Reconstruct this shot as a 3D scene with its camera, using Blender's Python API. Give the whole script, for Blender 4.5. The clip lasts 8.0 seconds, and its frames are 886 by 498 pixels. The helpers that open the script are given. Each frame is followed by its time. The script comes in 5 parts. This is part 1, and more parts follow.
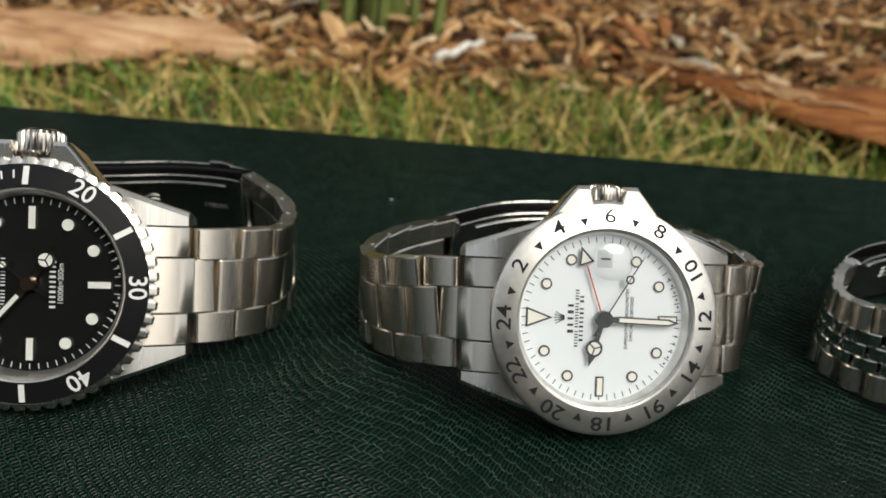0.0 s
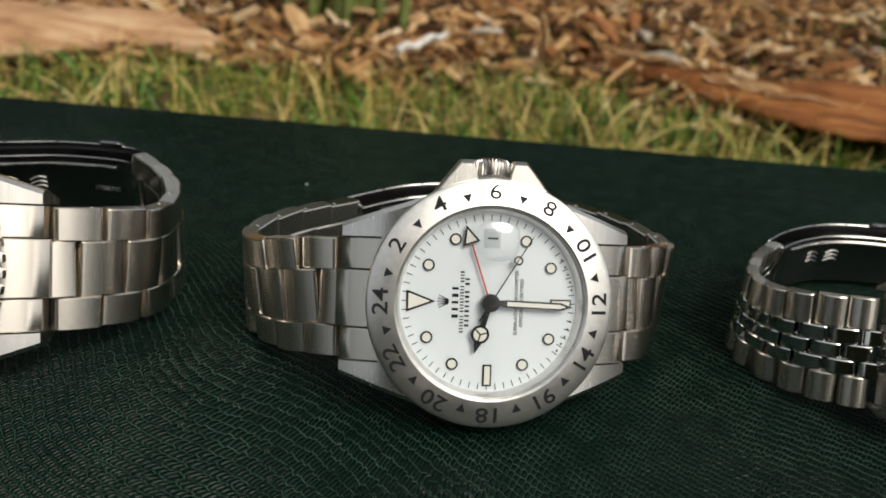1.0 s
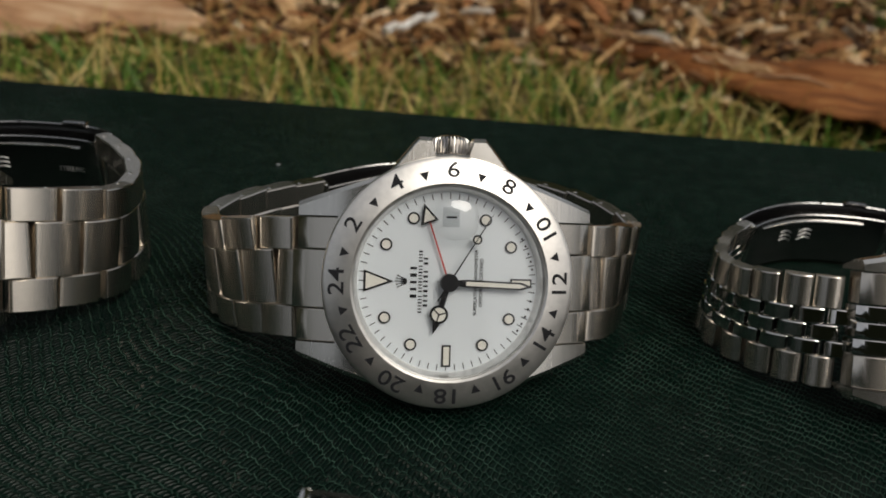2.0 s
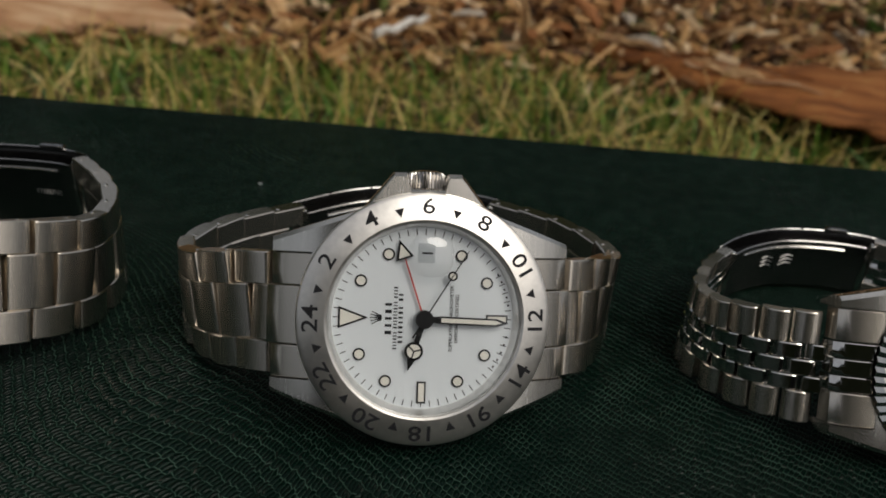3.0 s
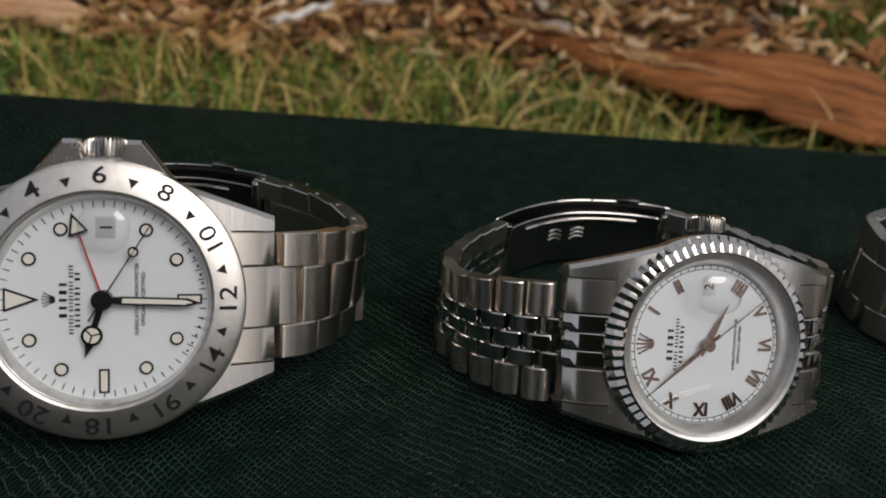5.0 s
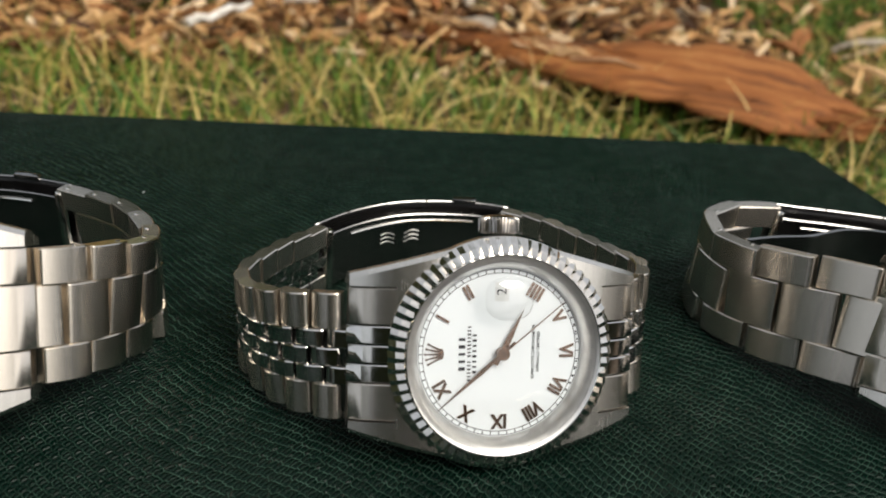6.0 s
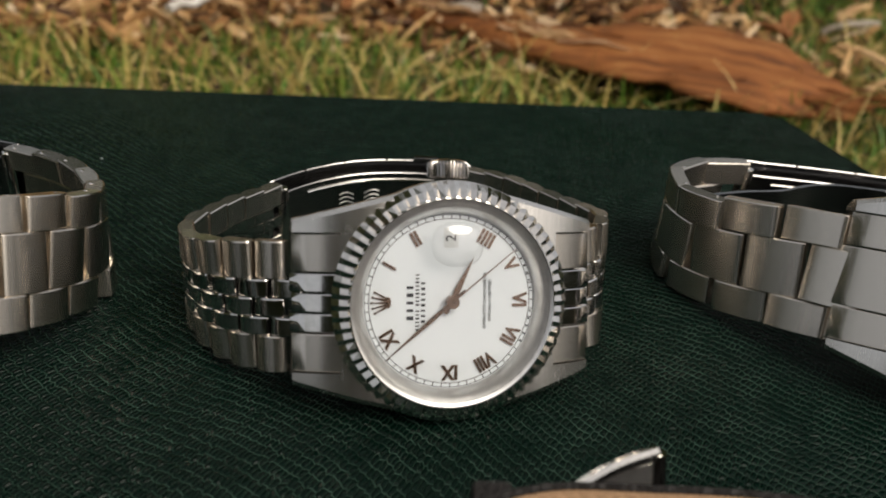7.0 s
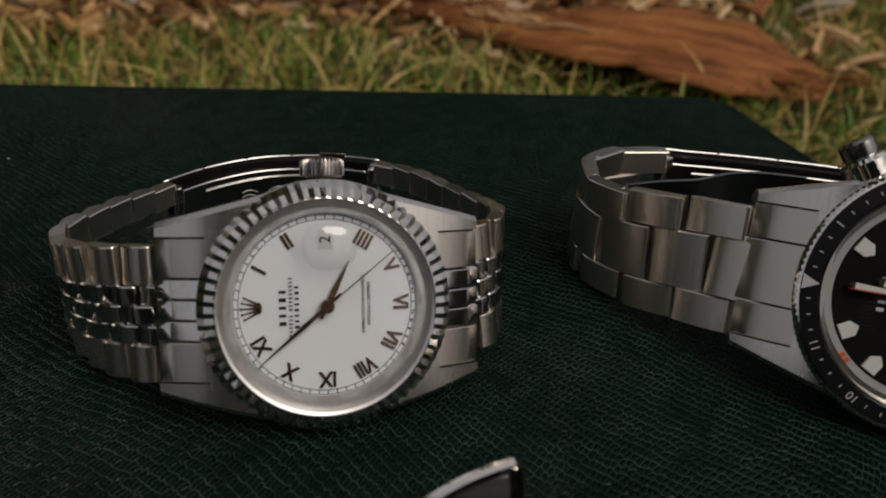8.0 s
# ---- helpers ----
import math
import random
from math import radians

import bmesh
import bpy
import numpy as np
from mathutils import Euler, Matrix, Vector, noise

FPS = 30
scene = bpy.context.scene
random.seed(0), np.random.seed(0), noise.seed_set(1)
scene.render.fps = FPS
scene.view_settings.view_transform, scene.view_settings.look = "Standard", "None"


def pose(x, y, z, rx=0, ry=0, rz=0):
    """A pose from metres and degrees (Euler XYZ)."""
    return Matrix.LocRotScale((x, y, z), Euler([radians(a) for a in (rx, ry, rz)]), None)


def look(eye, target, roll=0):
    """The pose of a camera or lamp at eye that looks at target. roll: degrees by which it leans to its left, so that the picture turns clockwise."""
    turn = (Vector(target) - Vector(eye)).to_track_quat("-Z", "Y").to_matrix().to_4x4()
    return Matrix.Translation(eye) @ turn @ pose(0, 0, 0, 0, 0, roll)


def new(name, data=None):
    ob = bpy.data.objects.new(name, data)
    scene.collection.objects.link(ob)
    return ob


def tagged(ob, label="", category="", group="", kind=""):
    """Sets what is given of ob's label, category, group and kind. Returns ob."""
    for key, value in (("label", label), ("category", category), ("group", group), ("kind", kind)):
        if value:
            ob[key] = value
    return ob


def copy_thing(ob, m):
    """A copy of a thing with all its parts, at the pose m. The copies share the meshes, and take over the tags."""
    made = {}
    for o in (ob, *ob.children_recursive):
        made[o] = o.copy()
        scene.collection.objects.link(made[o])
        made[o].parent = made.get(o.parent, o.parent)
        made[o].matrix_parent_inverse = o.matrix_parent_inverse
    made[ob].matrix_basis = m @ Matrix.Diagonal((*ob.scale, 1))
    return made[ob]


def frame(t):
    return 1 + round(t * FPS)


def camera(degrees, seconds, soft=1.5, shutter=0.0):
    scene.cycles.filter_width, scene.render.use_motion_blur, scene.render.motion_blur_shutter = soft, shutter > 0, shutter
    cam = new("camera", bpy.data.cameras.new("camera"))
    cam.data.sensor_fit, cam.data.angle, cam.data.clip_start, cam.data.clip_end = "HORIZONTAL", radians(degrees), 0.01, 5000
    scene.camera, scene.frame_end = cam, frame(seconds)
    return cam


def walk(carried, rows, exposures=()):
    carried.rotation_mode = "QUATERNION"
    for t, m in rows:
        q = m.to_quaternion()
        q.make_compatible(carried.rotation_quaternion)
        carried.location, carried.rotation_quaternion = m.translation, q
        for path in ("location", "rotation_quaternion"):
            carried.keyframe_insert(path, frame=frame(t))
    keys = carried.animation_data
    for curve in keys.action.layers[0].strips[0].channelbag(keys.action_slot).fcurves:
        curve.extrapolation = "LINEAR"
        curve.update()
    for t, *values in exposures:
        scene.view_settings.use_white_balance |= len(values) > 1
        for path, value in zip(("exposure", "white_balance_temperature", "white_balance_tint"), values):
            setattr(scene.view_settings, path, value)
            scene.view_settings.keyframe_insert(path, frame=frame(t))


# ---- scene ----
cam = camera(57.6, 8.0, 1.7)
cam.data.dof.use_dof = True
cam.data.dof.focus_distance = 0.135
cam.data.dof.aperture_fstop = 23.0
PATH = [
    (0, (0.00549, -0.00057, 0.09557), (-0.00163, 0.13095, 0.02380), 5.14),
    (0.5, (0.01594, 0.00427, 0.09362), (0.00956, 0.13591, 0.02199), 5.36),
    (1, (0.02345, 0.00808, 0.08933), (0.01868, 0.13983, 0.01777), 5.49),
    (1.5, (0.02796, 0.00838, 0.08648), (0.02364, 0.13921, 0.01323), 5.36),
    (3, (0.03200, 0.01416, 0.09381), (0.02915, 0.14408, 0.01888), 5.91),
    (3.5, (0.03615, 0.01437, 0.09198), (0.03444, 0.14383, 0.01623), 6.26),
    (4, (0.04238, 0.01619, 0.09219), (0.04189, 0.14558, 0.01631), 6.31),
    (4.5, (0.04910, 0.01715, 0.09056), (0.04955, 0.14650, 0.01461), 6.32),
    (5, (0.07287, 0.02358, 0.08889), (0.07671, 0.15342, 0.01388), 6.05),
    (5.2, (0.07988, 0.02610, 0.09000), (0.08677, 0.15588, 0.01511), 6.16),
    (6.3, (0.10404, 0.03163, 0.08590), (0.11427, 0.16134, 0.01128), 5.63),
    (6.5, (0.10424, 0.03048, 0.08301), (0.11451, 0.16014, 0.00829), 5.57),
    (7, (0.10898, 0.03087, 0.08080), (0.11954, 0.16017, 0.00551), 5.17),
    (7.5, (0.11513, 0.03230, 0.08343), (0.12604, 0.16115, 0.00742), 4.73),
    (8, (0.12572, 0.03533, 0.08124), (0.13741, 0.16328, 0.00384), 4.30),
]
STOPS = [(0.0, 0.60, 6350, 3), (0.5, 0.60, 6350, 3), (1.0, 0.50, 6350, 4), (1.5, 0.15, 6350, 6), (3.0, -0.24, 6350, 7), (3.5, -0.22, 6300, 8), (4.0, -0.31, 6300, 9), (4.5, -0.45, 6250, 12),
         (5.0, -0.1, 6250, 11), (5.2, 0.15, 6300, 9), (6.3, 0.9, 6400, 6), (6.5, 0.85, 6400, 6), (7.0, 0.4, 6600, 8), (7.5, -0.16, 6700, 11), (8.0, -0.38, 6650, 12)]
EXPOSURES = STOPS
walk(cam, [(t, look(eye, target, roll)) for t, eye, target, roll in PATH], EXPOSURES)

# ---- light: hazy daylight ----
world = bpy.data.worlds.new("world")
scene.world = world
world.use_nodes = True
wn = world.node_tree.nodes
sky = wn.new("ShaderNodeTexSky")
sky.sky_type = 'NISHITA'
sky.sun_disc = False
sky.sun_elevation = radians(55)
sky.sun_rotation = radians(132)
sky.air_density = 0.8
sky.dust_density = 7.0
sky.ozone_density = 0.4
haze = wn.new("ShaderNodeMix")
haze.data_type = 'RGBA'
haze.inputs[0].default_value = 0.5
haze.inputs[7].default_value = (4.5, 4.35, 4.1, 1)
world.node_tree.links.new(sky.outputs[0], haze.inputs[6])
world.node_tree.links.new(haze.outputs[2], wn["Background"].inputs[0])
wn["Background"].inputs[1].default_value = 0.108
sun_data = bpy.data.lights.new("sun", 'SUN')
sun_data.energy = 1.35
sun_data.angle = radians(34)
sun_data.color = (1.0, 0.95, 0.88)
sun = new("sun", sun_data)
sun.matrix_world = look((1.7, -1.5, 3.2), (0.08, 0.12, 0))


# ---- materials ----
def material(name, base, rough=0.5, metal=0.0, spec=0.5):
    m = bpy.data.materials.new(name)
    m.use_nodes = True
    b = m.node_tree.nodes["Principled BSDF"]
    b.inputs["Base Color"].default_value = (*base, 1)
    b.inputs["Roughness"].default_value = rough
    b.inputs["Metallic"].default_value = metal
    b.inputs["Specular IOR Level"].default_value = spec
    return m


def node(m, kind, **values):
    n = m.node_tree.nodes.new(kind)
    for key, value in values.items():
        n.inputs[key.replace("_", " ")].default_value = value
    return n


def link(m, a, b):
    m.node_tree.links.new(a, b)


def coords(m, scale=(1, 1, 1), turn=(0, 0, 0), which="Object"):
    c = m.node_tree.nodes.new("ShaderNodeTexCoord")
    p = node(m, "ShaderNodeMapping", Scale=scale, Rotation=turn)
    link(m, c.outputs[which], p.inputs[0])
    return p.outputs[0]


def ramp(m, source, stops):
    r = m.node_tree.nodes.new("ShaderNodeValToRGB")
    while len(r.color_ramp.elements) < len(stops):
        r.color_ramp.elements.new(0.5)
    for e, (at, col) in zip(r.color_ramp.elements, stops):
        e.position = at
        e.color = (*col, 1)
    link(m, source, r.inputs[0])
    return r.outputs[0]


def bump(m, height, strength, distance):
    n = node(m, "ShaderNodeBump", Strength=strength, Distance=distance)
    link(m, height, n.inputs["Height"])
    link(m, n.outputs[0], m.node_tree.nodes["Principled BSDF"].inputs["Normal"])
    return n


def principled(m):
    return m.node_tree.nodes["Principled BSDF"].inputs


def steel(name, base, rough, streak, spread, grain=None):
    """Steel with fine brush lines along the local x axis and faint smudges."""
    m = material(name, base, rough, 1.0)
    n = node(m, "ShaderNodeTexNoise", Scale=1.0, Detail=3.0)
    link(m, coords(m, streak), n.inputs["Vector"])
    s = node(m, "ShaderNodeTexNoise", Scale=320.0, Detail=3.0)
    link(m, coords(m), s.inputs["Vector"])
    mixed = m.node_tree.nodes.new("ShaderNodeMath")
    mixed.operation = 'ADD'
    link(m, n.outputs[0], mixed.inputs[0])
    link(m, s.outputs[0], mixed.inputs[1])
    r = node(m, "ShaderNodeMapRange", From_Min=0.6, From_Max=1.4, To_Min=rough - spread, To_Max=rough + spread)
    link(m, mixed.outputs[0], r.inputs[0])
    link(m, r.outputs[0], principled(m)["Roughness"])
    link(m, ramp(m, n.outputs[0], [(0.3, tuple(0.93 * c for c in base)), (0.7, tuple(min(1.0, 1.06 * c) for c in base))]), principled(m)["Base Color"])
    if grain:
        # the brush lines spread a reflection across them
        t = m.node_tree.nodes.new("ShaderNodeVectorTransform")
        t.vector_type = 'VECTOR'
        t.convert_from = 'OBJECT'
        t.convert_to = 'WORLD'
        t.inputs[0].default_value = grain
        link(m, t.outputs[0], principled(m)["Tangent"])
        principled(m)["Anisotropic"].default_value = 0.8
    return m


BRUSHED = steel("brushed steel", (0.69, 0.638, 0.565), 0.26, (40, 9000, 9000), 0.008, (0, 1, 0))
BRUSHED_UP = steel("cross brushed steel", (0.74, 0.71, 0.66), 0.26, (5000, 120, 5000), 0.02)
POLISHED = steel("polished steel", (0.78, 0.76, 0.72), 0.09, (900, 900, 900), 0.02)
# the clasps' dark reflections are put into this base colour; pusher caps share it
DARKENED_STEEL = steel("darkened polished steel", (0.30, 0.295, 0.29), 0.22, (900, 900, 900), 0.03)
SATIN = steel("satin steel", (0.74, 0.73, 0.71), 0.38, (900, 900, 900), 0.05)
BEZEL = steel("bright bezel steel", (0.80, 0.77, 0.72), 0.12, (900, 900, 900), 0.04)
SATIN_BEZEL = steel("satin bezel steel", (0.78, 0.75, 0.705), 0.36, (900, 900, 900), 0.04)
# crowns have a darker grey base than the cases
CROWN = steel("grey crown steel", (0.44, 0.42, 0.395), 0.20, (900, 900, 900), 0.04)
BEAD = steel("bead steel", (0.72, 0.70, 0.67), 0.10, (900, 900, 900), 0.03)
ROSE = material("rose gold", (0.23, 0.145, 0.10), 0.25, 1.0)
BLACK = material("black enamel", (0.012, 0.012, 0.013), 0.25)
INK = material("black ink", (0.015, 0.015, 0.017), 0.55, 0.0, 0.15)
INSERT = material("black bezel insert", (0.008, 0.008, 0.009), 0.30, 0.0, 0.18)
BLACK_DIAL = material("black gloss dial", (0.008, 0.008, 0.008), 0.2)
WHITE_DIAL = material("white enamel dial", (0.77, 0.81, 0.84), 0.22)
LUME = material("white luminous paint", (0.78, 0.78, 0.74), 0.5)
CREAM = material("cream luminous paint", (0.78, 0.755, 0.68), 0.5)
PRINT = material("white print", (0.7, 0.7, 0.7), 0.5)
GREY_RING = material("grey chapter ring", (0.42, 0.42, 0.42), 0.35)
RED = material("red lacquer", (0.50, 0.035, 0.02), 0.35)
ORANGE = material("orange print", (0.55, 0.13, 0.03), 0.4)
for m, scale in ((WHITE_DIAL, 400), (BLACK_DIAL, 500), (INSERT, 500), (BLACK, 700), (INK, 700), (ROSE, 500)):
    n = node(m, "ShaderNodeTexNoise", Scale=scale, Detail=4.0)
    link(m, coords(m), n.inputs["Vector"])
    base = m.node_tree.nodes["Principled BSDF"].inputs["Roughness"].default_value
    r = node(m, "ShaderNodeMapRange", To_Min=base * 0.8, To_Max=base * 1.25)
    link(m, n.outputs[0], r.inputs[0])
    link(m, r.outputs[0], principled(m)["Roughness"])


def glass_material(name, ior):
    m = bpy.data.materials.new(name)
    m.use_nodes = True
    t = m.node_tree
    t.nodes.clear()
    out = t.nodes.new("ShaderNodeOutputMaterial")
    mix = t.nodes.new("ShaderNodeMixShader")
    clear = t.nodes.new("ShaderNodeBsdfTransparent")
    gloss = node(m, "ShaderNodeBsdfGlossy", Roughness=0.02)
    fres = node(m, "ShaderNodeFresnel", IOR=ior)
    link(m, fres.outputs[0], mix.inputs[0])
    link(m, clear.outputs[0], mix.inputs[1])
    link(m, gloss.outputs[0], mix.inputs[2])
    link(m, mix.outputs[0], out.inputs[0])
    return m


CRYSTAL = glass_material("crystal", 1.45)
LENS = glass_material("lens", 1.9)


def leather(name, base, cell, light, rough, crease_tint, depth=0.00028):
    """Grained leather: rows of flattened pebbles in a slowly turning direction, creases tinted; paler tints paint in
    their glints.
    """
    m = material(name, base, rough, 0.0, 0.14)
    c = coords(m, turn=(0, 0, radians(-52)))
    w = node(m, "ShaderNodeTexNoise", Scale=14.0, Detail=1.0)
    link(m, c, w.inputs["Vector"])
    off = node(m, "ShaderNodeVectorMath")
    off.operation = 'MULTIPLY_ADD'
    link(m, w.outputs["Color"], off.inputs[0])
    off.inputs[1].default_value = (0.030, 0.030, 0.0)
    link(m, c, off.inputs[2])
    p = node(m, "ShaderNodeMapping", Scale=(0.60, 1.25, 1.0))
    link(m, off.outputs[0], p.inputs[0])
    v = node(m, "ShaderNodeTexVoronoi", Scale=cell, Randomness=0.42)
    v.voronoi_dimensions = '2D'
    v.feature = 'DISTANCE_TO_EDGE'
    link(m, p.outputs[0], v.inputs["Vector"])
    crease = node(m, "ShaderNodeMapRange", From_Min=0.0, From_Max=0.15, To_Max=0.45)
    pillow = node(m, "ShaderNodeMapRange", From_Min=0.0, From_Max=0.5, To_Max=0.55)
    edge = m.node_tree.nodes.new("ShaderNodeMath")
    edge.operation = 'ADD'
    for k, part_map in enumerate((crease, pillow)):
        part_map.interpolation_type = 'SMOOTHSTEP'
        link(m, v.outputs["Distance"], part_map.inputs[0])
        link(m, part_map.outputs[0], edge.inputs[k])
    f = node(m, "ShaderNodeTexNoise", Scale=4200.0, Detail=3.0)
    link(m, c, f.inputs["Vector"])
    h = node(m, "ShaderNodeMath")
    h.operation = 'MULTIPLY_ADD'
    link(m, f.outputs[0], h.inputs[0])
    h.inputs[1].default_value = 0.06
    link(m, edge.outputs[0], h.inputs[2])
    bump(m, h.outputs[0], 1.0, depth)
    s = node(m, "ShaderNodeTexNoise", Scale=16.0, Detail=5.0)
    link(m, c, s.inputs["Vector"])
    col = ramp(m, s.outputs[0], [(0.3, base), (0.7, light)])
    # thin tinted line along each crease, uneven from patch to patch
    line = node(m, "ShaderNodeMapRange", From_Min=0.0, From_Max=0.085, To_Min=1.0, To_Max=0.0)
    link(m, v.outputs["Distance"], line.inputs[0])
    patch = node(m, "ShaderNodeTexNoise", Scale=180.0, Detail=3.0)
    link(m, c, patch.inputs["Vector"])
    crease_fade = node(m, "ShaderNodeMapRange", From_Min=0.35, From_Max=0.65, To_Min=0.25, To_Max=1.0)
    link(m, patch.outputs[0], crease_fade.inputs[0])
    much = m.node_tree.nodes.new("ShaderNodeMath")
    much.operation = 'MULTIPLY'
    link(m, line.outputs[0], much.inputs[0])
    link(m, crease_fade.outputs[0], much.inputs[1])
    tint = m.node_tree.nodes.new("ShaderNodeMix")
    tint.data_type = 'RGBA'
    link(m, much.outputs[0], tint.inputs[0])
    link(m, col, tint.inputs[6])
    tint.inputs[7].default_value = (*crease_tint, 1)
    link(m, tint.outputs[2], principled(m)["Base Color"])
    r = node(m, "ShaderNodeMapRange", To_Min=rough - 0.1, To_Max=rough + 0.12)
    link(m, s.outputs[0], r.inputs[0])
    link(m, r.outputs[0], principled(m)["Roughness"])
    return m


# green: light caught by the crease edges is put into their pale colour
GREEN_LEATHER = leather("green grained leather", (0.0006, 0.0064, 0.0038), 1060.0, (0.0012, 0.0100, 0.0062), 0.22, (0.054, 0.096, 0.073), 0.00042)
BLACK_LEATHER = leather("black leather", (0.012, 0.011, 0.011), 700.0, (0.02, 0.018, 0.017), 0.45, (0.03, 0.028, 0.026))
TAN_LEATHER = leather("tan leather lining", (0.36, 0.22, 0.12), 1500.0, (0.44, 0.28, 0.16), 0.6, (0.34, 0.2, 0.11))
THREAD = material("black thread", (0.012, 0.012, 0.012), 0.7)


def island_material(name, stops, rough, grain=None, spec=0.3):
    """Colours that differ from piece to piece, with a fine grain."""
    m = material(name, (0.2, 0.2, 0.2), rough, 0.0, spec)
    g = m.node_tree.nodes.new("ShaderNodeNewGeometry")
    n = node(m, "ShaderNodeTexNoise", Scale=grain or 120.0, Detail=4.0)
    link(m, coords(m), n.inputs["Vector"])
    a = node(m, "ShaderNodeMath")
    a.operation = 'MULTIPLY_ADD'
    link(m, n.outputs[0], a.inputs[0])
    a.inputs[1].default_value = 0.36
    link(m, g.outputs["Random Per Island"], a.inputs[2])
    b = node(m, "ShaderNodeMath")
    b.operation = 'SUBTRACT'
    link(m, a.outputs[0], b.inputs[0])
    b.inputs[1].default_value = 0.18
    link(m, ramp(m, b.outputs[0], stops), principled(m)["Base Color"])
    bump(m, n.outputs[0], 0.4, 0.001)
    return m


GRASS = island_material("grass blades", [(0.0, (0.036, 0.095, 0.012)), (0.5, (0.090, 0.185, 0.020)), (0.8, (0.19, 0.26, 0.038)), (1.0, (0.46, 0.36, 0.11))], 0.5)
STRAW = island_material("dry grass stems", [(0.0, (0.33, 0.235, 0.055)), (0.5, (0.51, 0.37, 0.11)), (1.0, (0.63, 0.48, 0.20))], 0.55)
MULCH = island_material("bark chips", [(0.0, (0.050, 0.021, 0.008)), (0.3, (0.165, 0.073, 0.025)), (0.55, (0.36, 0.18, 0.063)), (0.8, (0.52, 0.31, 0.13)), (1.0, (0.66, 0.51, 0.33))], 0.7, 60.0)
REED = island_material("green reed leaves", [(0.0, (0.10, 0.16, 0.035)), (0.7, (0.22, 0.26, 0.08)), (1.0, (0.36, 0.33, 0.15))], 0.45)


def wood(name, dark, mid, light, scale, rough=0.75, turn=0.0):
    m = material(name, mid, rough, 0.0, 0.25)
    n = node(m, "ShaderNodeTexNoise", Scale=1.0, Detail=6.0, Distortion=0.6)
    spun = coords(m, turn=(0, 0, radians(turn)))
    p = node(m, "ShaderNodeMapping", Scale=scale)
    link(m, spun, p.inputs[0])
    link(m, p.outputs[0], n.inputs["Vector"])
    s = node(m, "ShaderNodeTexNoise", Scale=22.0, Detail=3.0)
    link(m, coords(m), s.inputs["Vector"])
    a = node(m, "ShaderNodeMath")
    a.operation = 'MULTIPLY_ADD'
    link(m, s.outputs[0], a.inputs[0])
    a.inputs[1].default_value = 0.55
    link(m, n.outputs[0], a.inputs[2])
    link(m, ramp(m, a.outputs[0], [(0.55, dark), (0.78, mid), (1.0, light)]), principled(m)["Base Color"])
    bump(m, n.outputs[0], 0.8, 0.002)
    return m


BARK_RED = wood("red brown bark", (0.10, 0.035, 0.011), (0.24, 0.084, 0.021), (0.36, 0.160, 0.052), (9, 130, 130), turn=18.0)
BARK_TAN = wood("pale split wood", (0.17, 0.08, 0.04), (0.40, 0.22, 0.11), (0.58, 0.40, 0.24), (10, 90, 90))
CHIP_TAN = wood("tan splinter", (0.30, 0.16, 0.07), (0.52, 0.32, 0.15), (0.70, 0.50, 0.28), (30, 400, 400))
CHIP_RED = wood("red bark chip", (0.12, 0.04, 0.015), (0.30, 0.12, 0.04), (0.46, 0.22, 0.09), (30, 400, 400))
CHIP_GREY = wood("grey chip", (0.25, 0.20, 0.15), (0.46, 0.39, 0.31), (0.62, 0.56, 0.48), (30, 400, 400))
PALE_STICK = wood("weathered white stick", (0.42, 0.38, 0.33), (0.62, 0.58, 0.52), (0.75, 0.72, 0.68), (20, 200, 200))
SOIL = wood("soil and litter", (0.022, 0.014, 0.008), (0.055, 0.034, 0.018), (0.11, 0.07, 0.035), (60, 60, 60), 0.9)

# for the added walls out of view that darken reflections
WALL_DARK = island_material("dark unseen wall", [(0.0, (0.018, 0.024, 0.010)), (0.5, (0.035, 0.040, 0.018)), (1.0, (0.06, 0.055, 0.028))], 0.9, 3.0, 0.1)


# ---- mesh helpers ----
MM = 0.001


def mesh_from(name, verts, faces, smooth=False):
    me = bpy.data.meshes.new(name)
    me.from_pydata(verts, [], faces)
    me.update()
    if smooth:
        me.polygons.foreach_set("use_smooth", [True] * len(me.polygons))
    return me


def part(name, data, mat, parent=None, label="", m=None):
    """One mesh object under a thing or a part; data is a bmesh or a mesh, m its pose in the thing."""
    if isinstance(data, bmesh.types.BMesh):
        bmesh.ops.recalc_face_normals(data, faces=data.faces[:])
        me = bpy.data.meshes.new(name)
        data.to_mesh(me)
        data.free()
    else:
        me = data
    if mat and not me.materials:
        me.materials.append(mat)
    ob = new(name, me)
    if m is not None:
        ob.matrix_basis = parent.matrix_basis.inverted() @ m if parent and parent.type == 'MESH' else m
    ob.parent = parent
    if label:
        tagged(ob, label)
    return ob


def sharpen(me, degrees=35):
    me.polygons.foreach_set("use_smooth", [True] * len(me.polygons))
    me.set_sharp_from_angle(angle=radians(degrees))
    return me


def done(bm, name, degrees=35):
    bmesh.ops.recalc_face_normals(bm, faces=bm.faces[:])
    me = bpy.data.meshes.new(name)
    bm.to_mesh(me)
    bm.free()
    return sharpen(me, degrees)


def box_bm(sx, sy, sz, bevel=0.0, segments=2, at=(0, 0, 0)):
    bm = bmesh.new()
    bmesh.ops.create_cube(bm, size=1.0, matrix=Matrix.Translation(at) @ Matrix.Diagonal((sx, sy, sz, 1)))
    if bevel:
        bmesh.ops.bevel(bm, geom=bm.edges[:], offset=bevel, segments=segments, affect='EDGES', profile=0.5)
    return bm


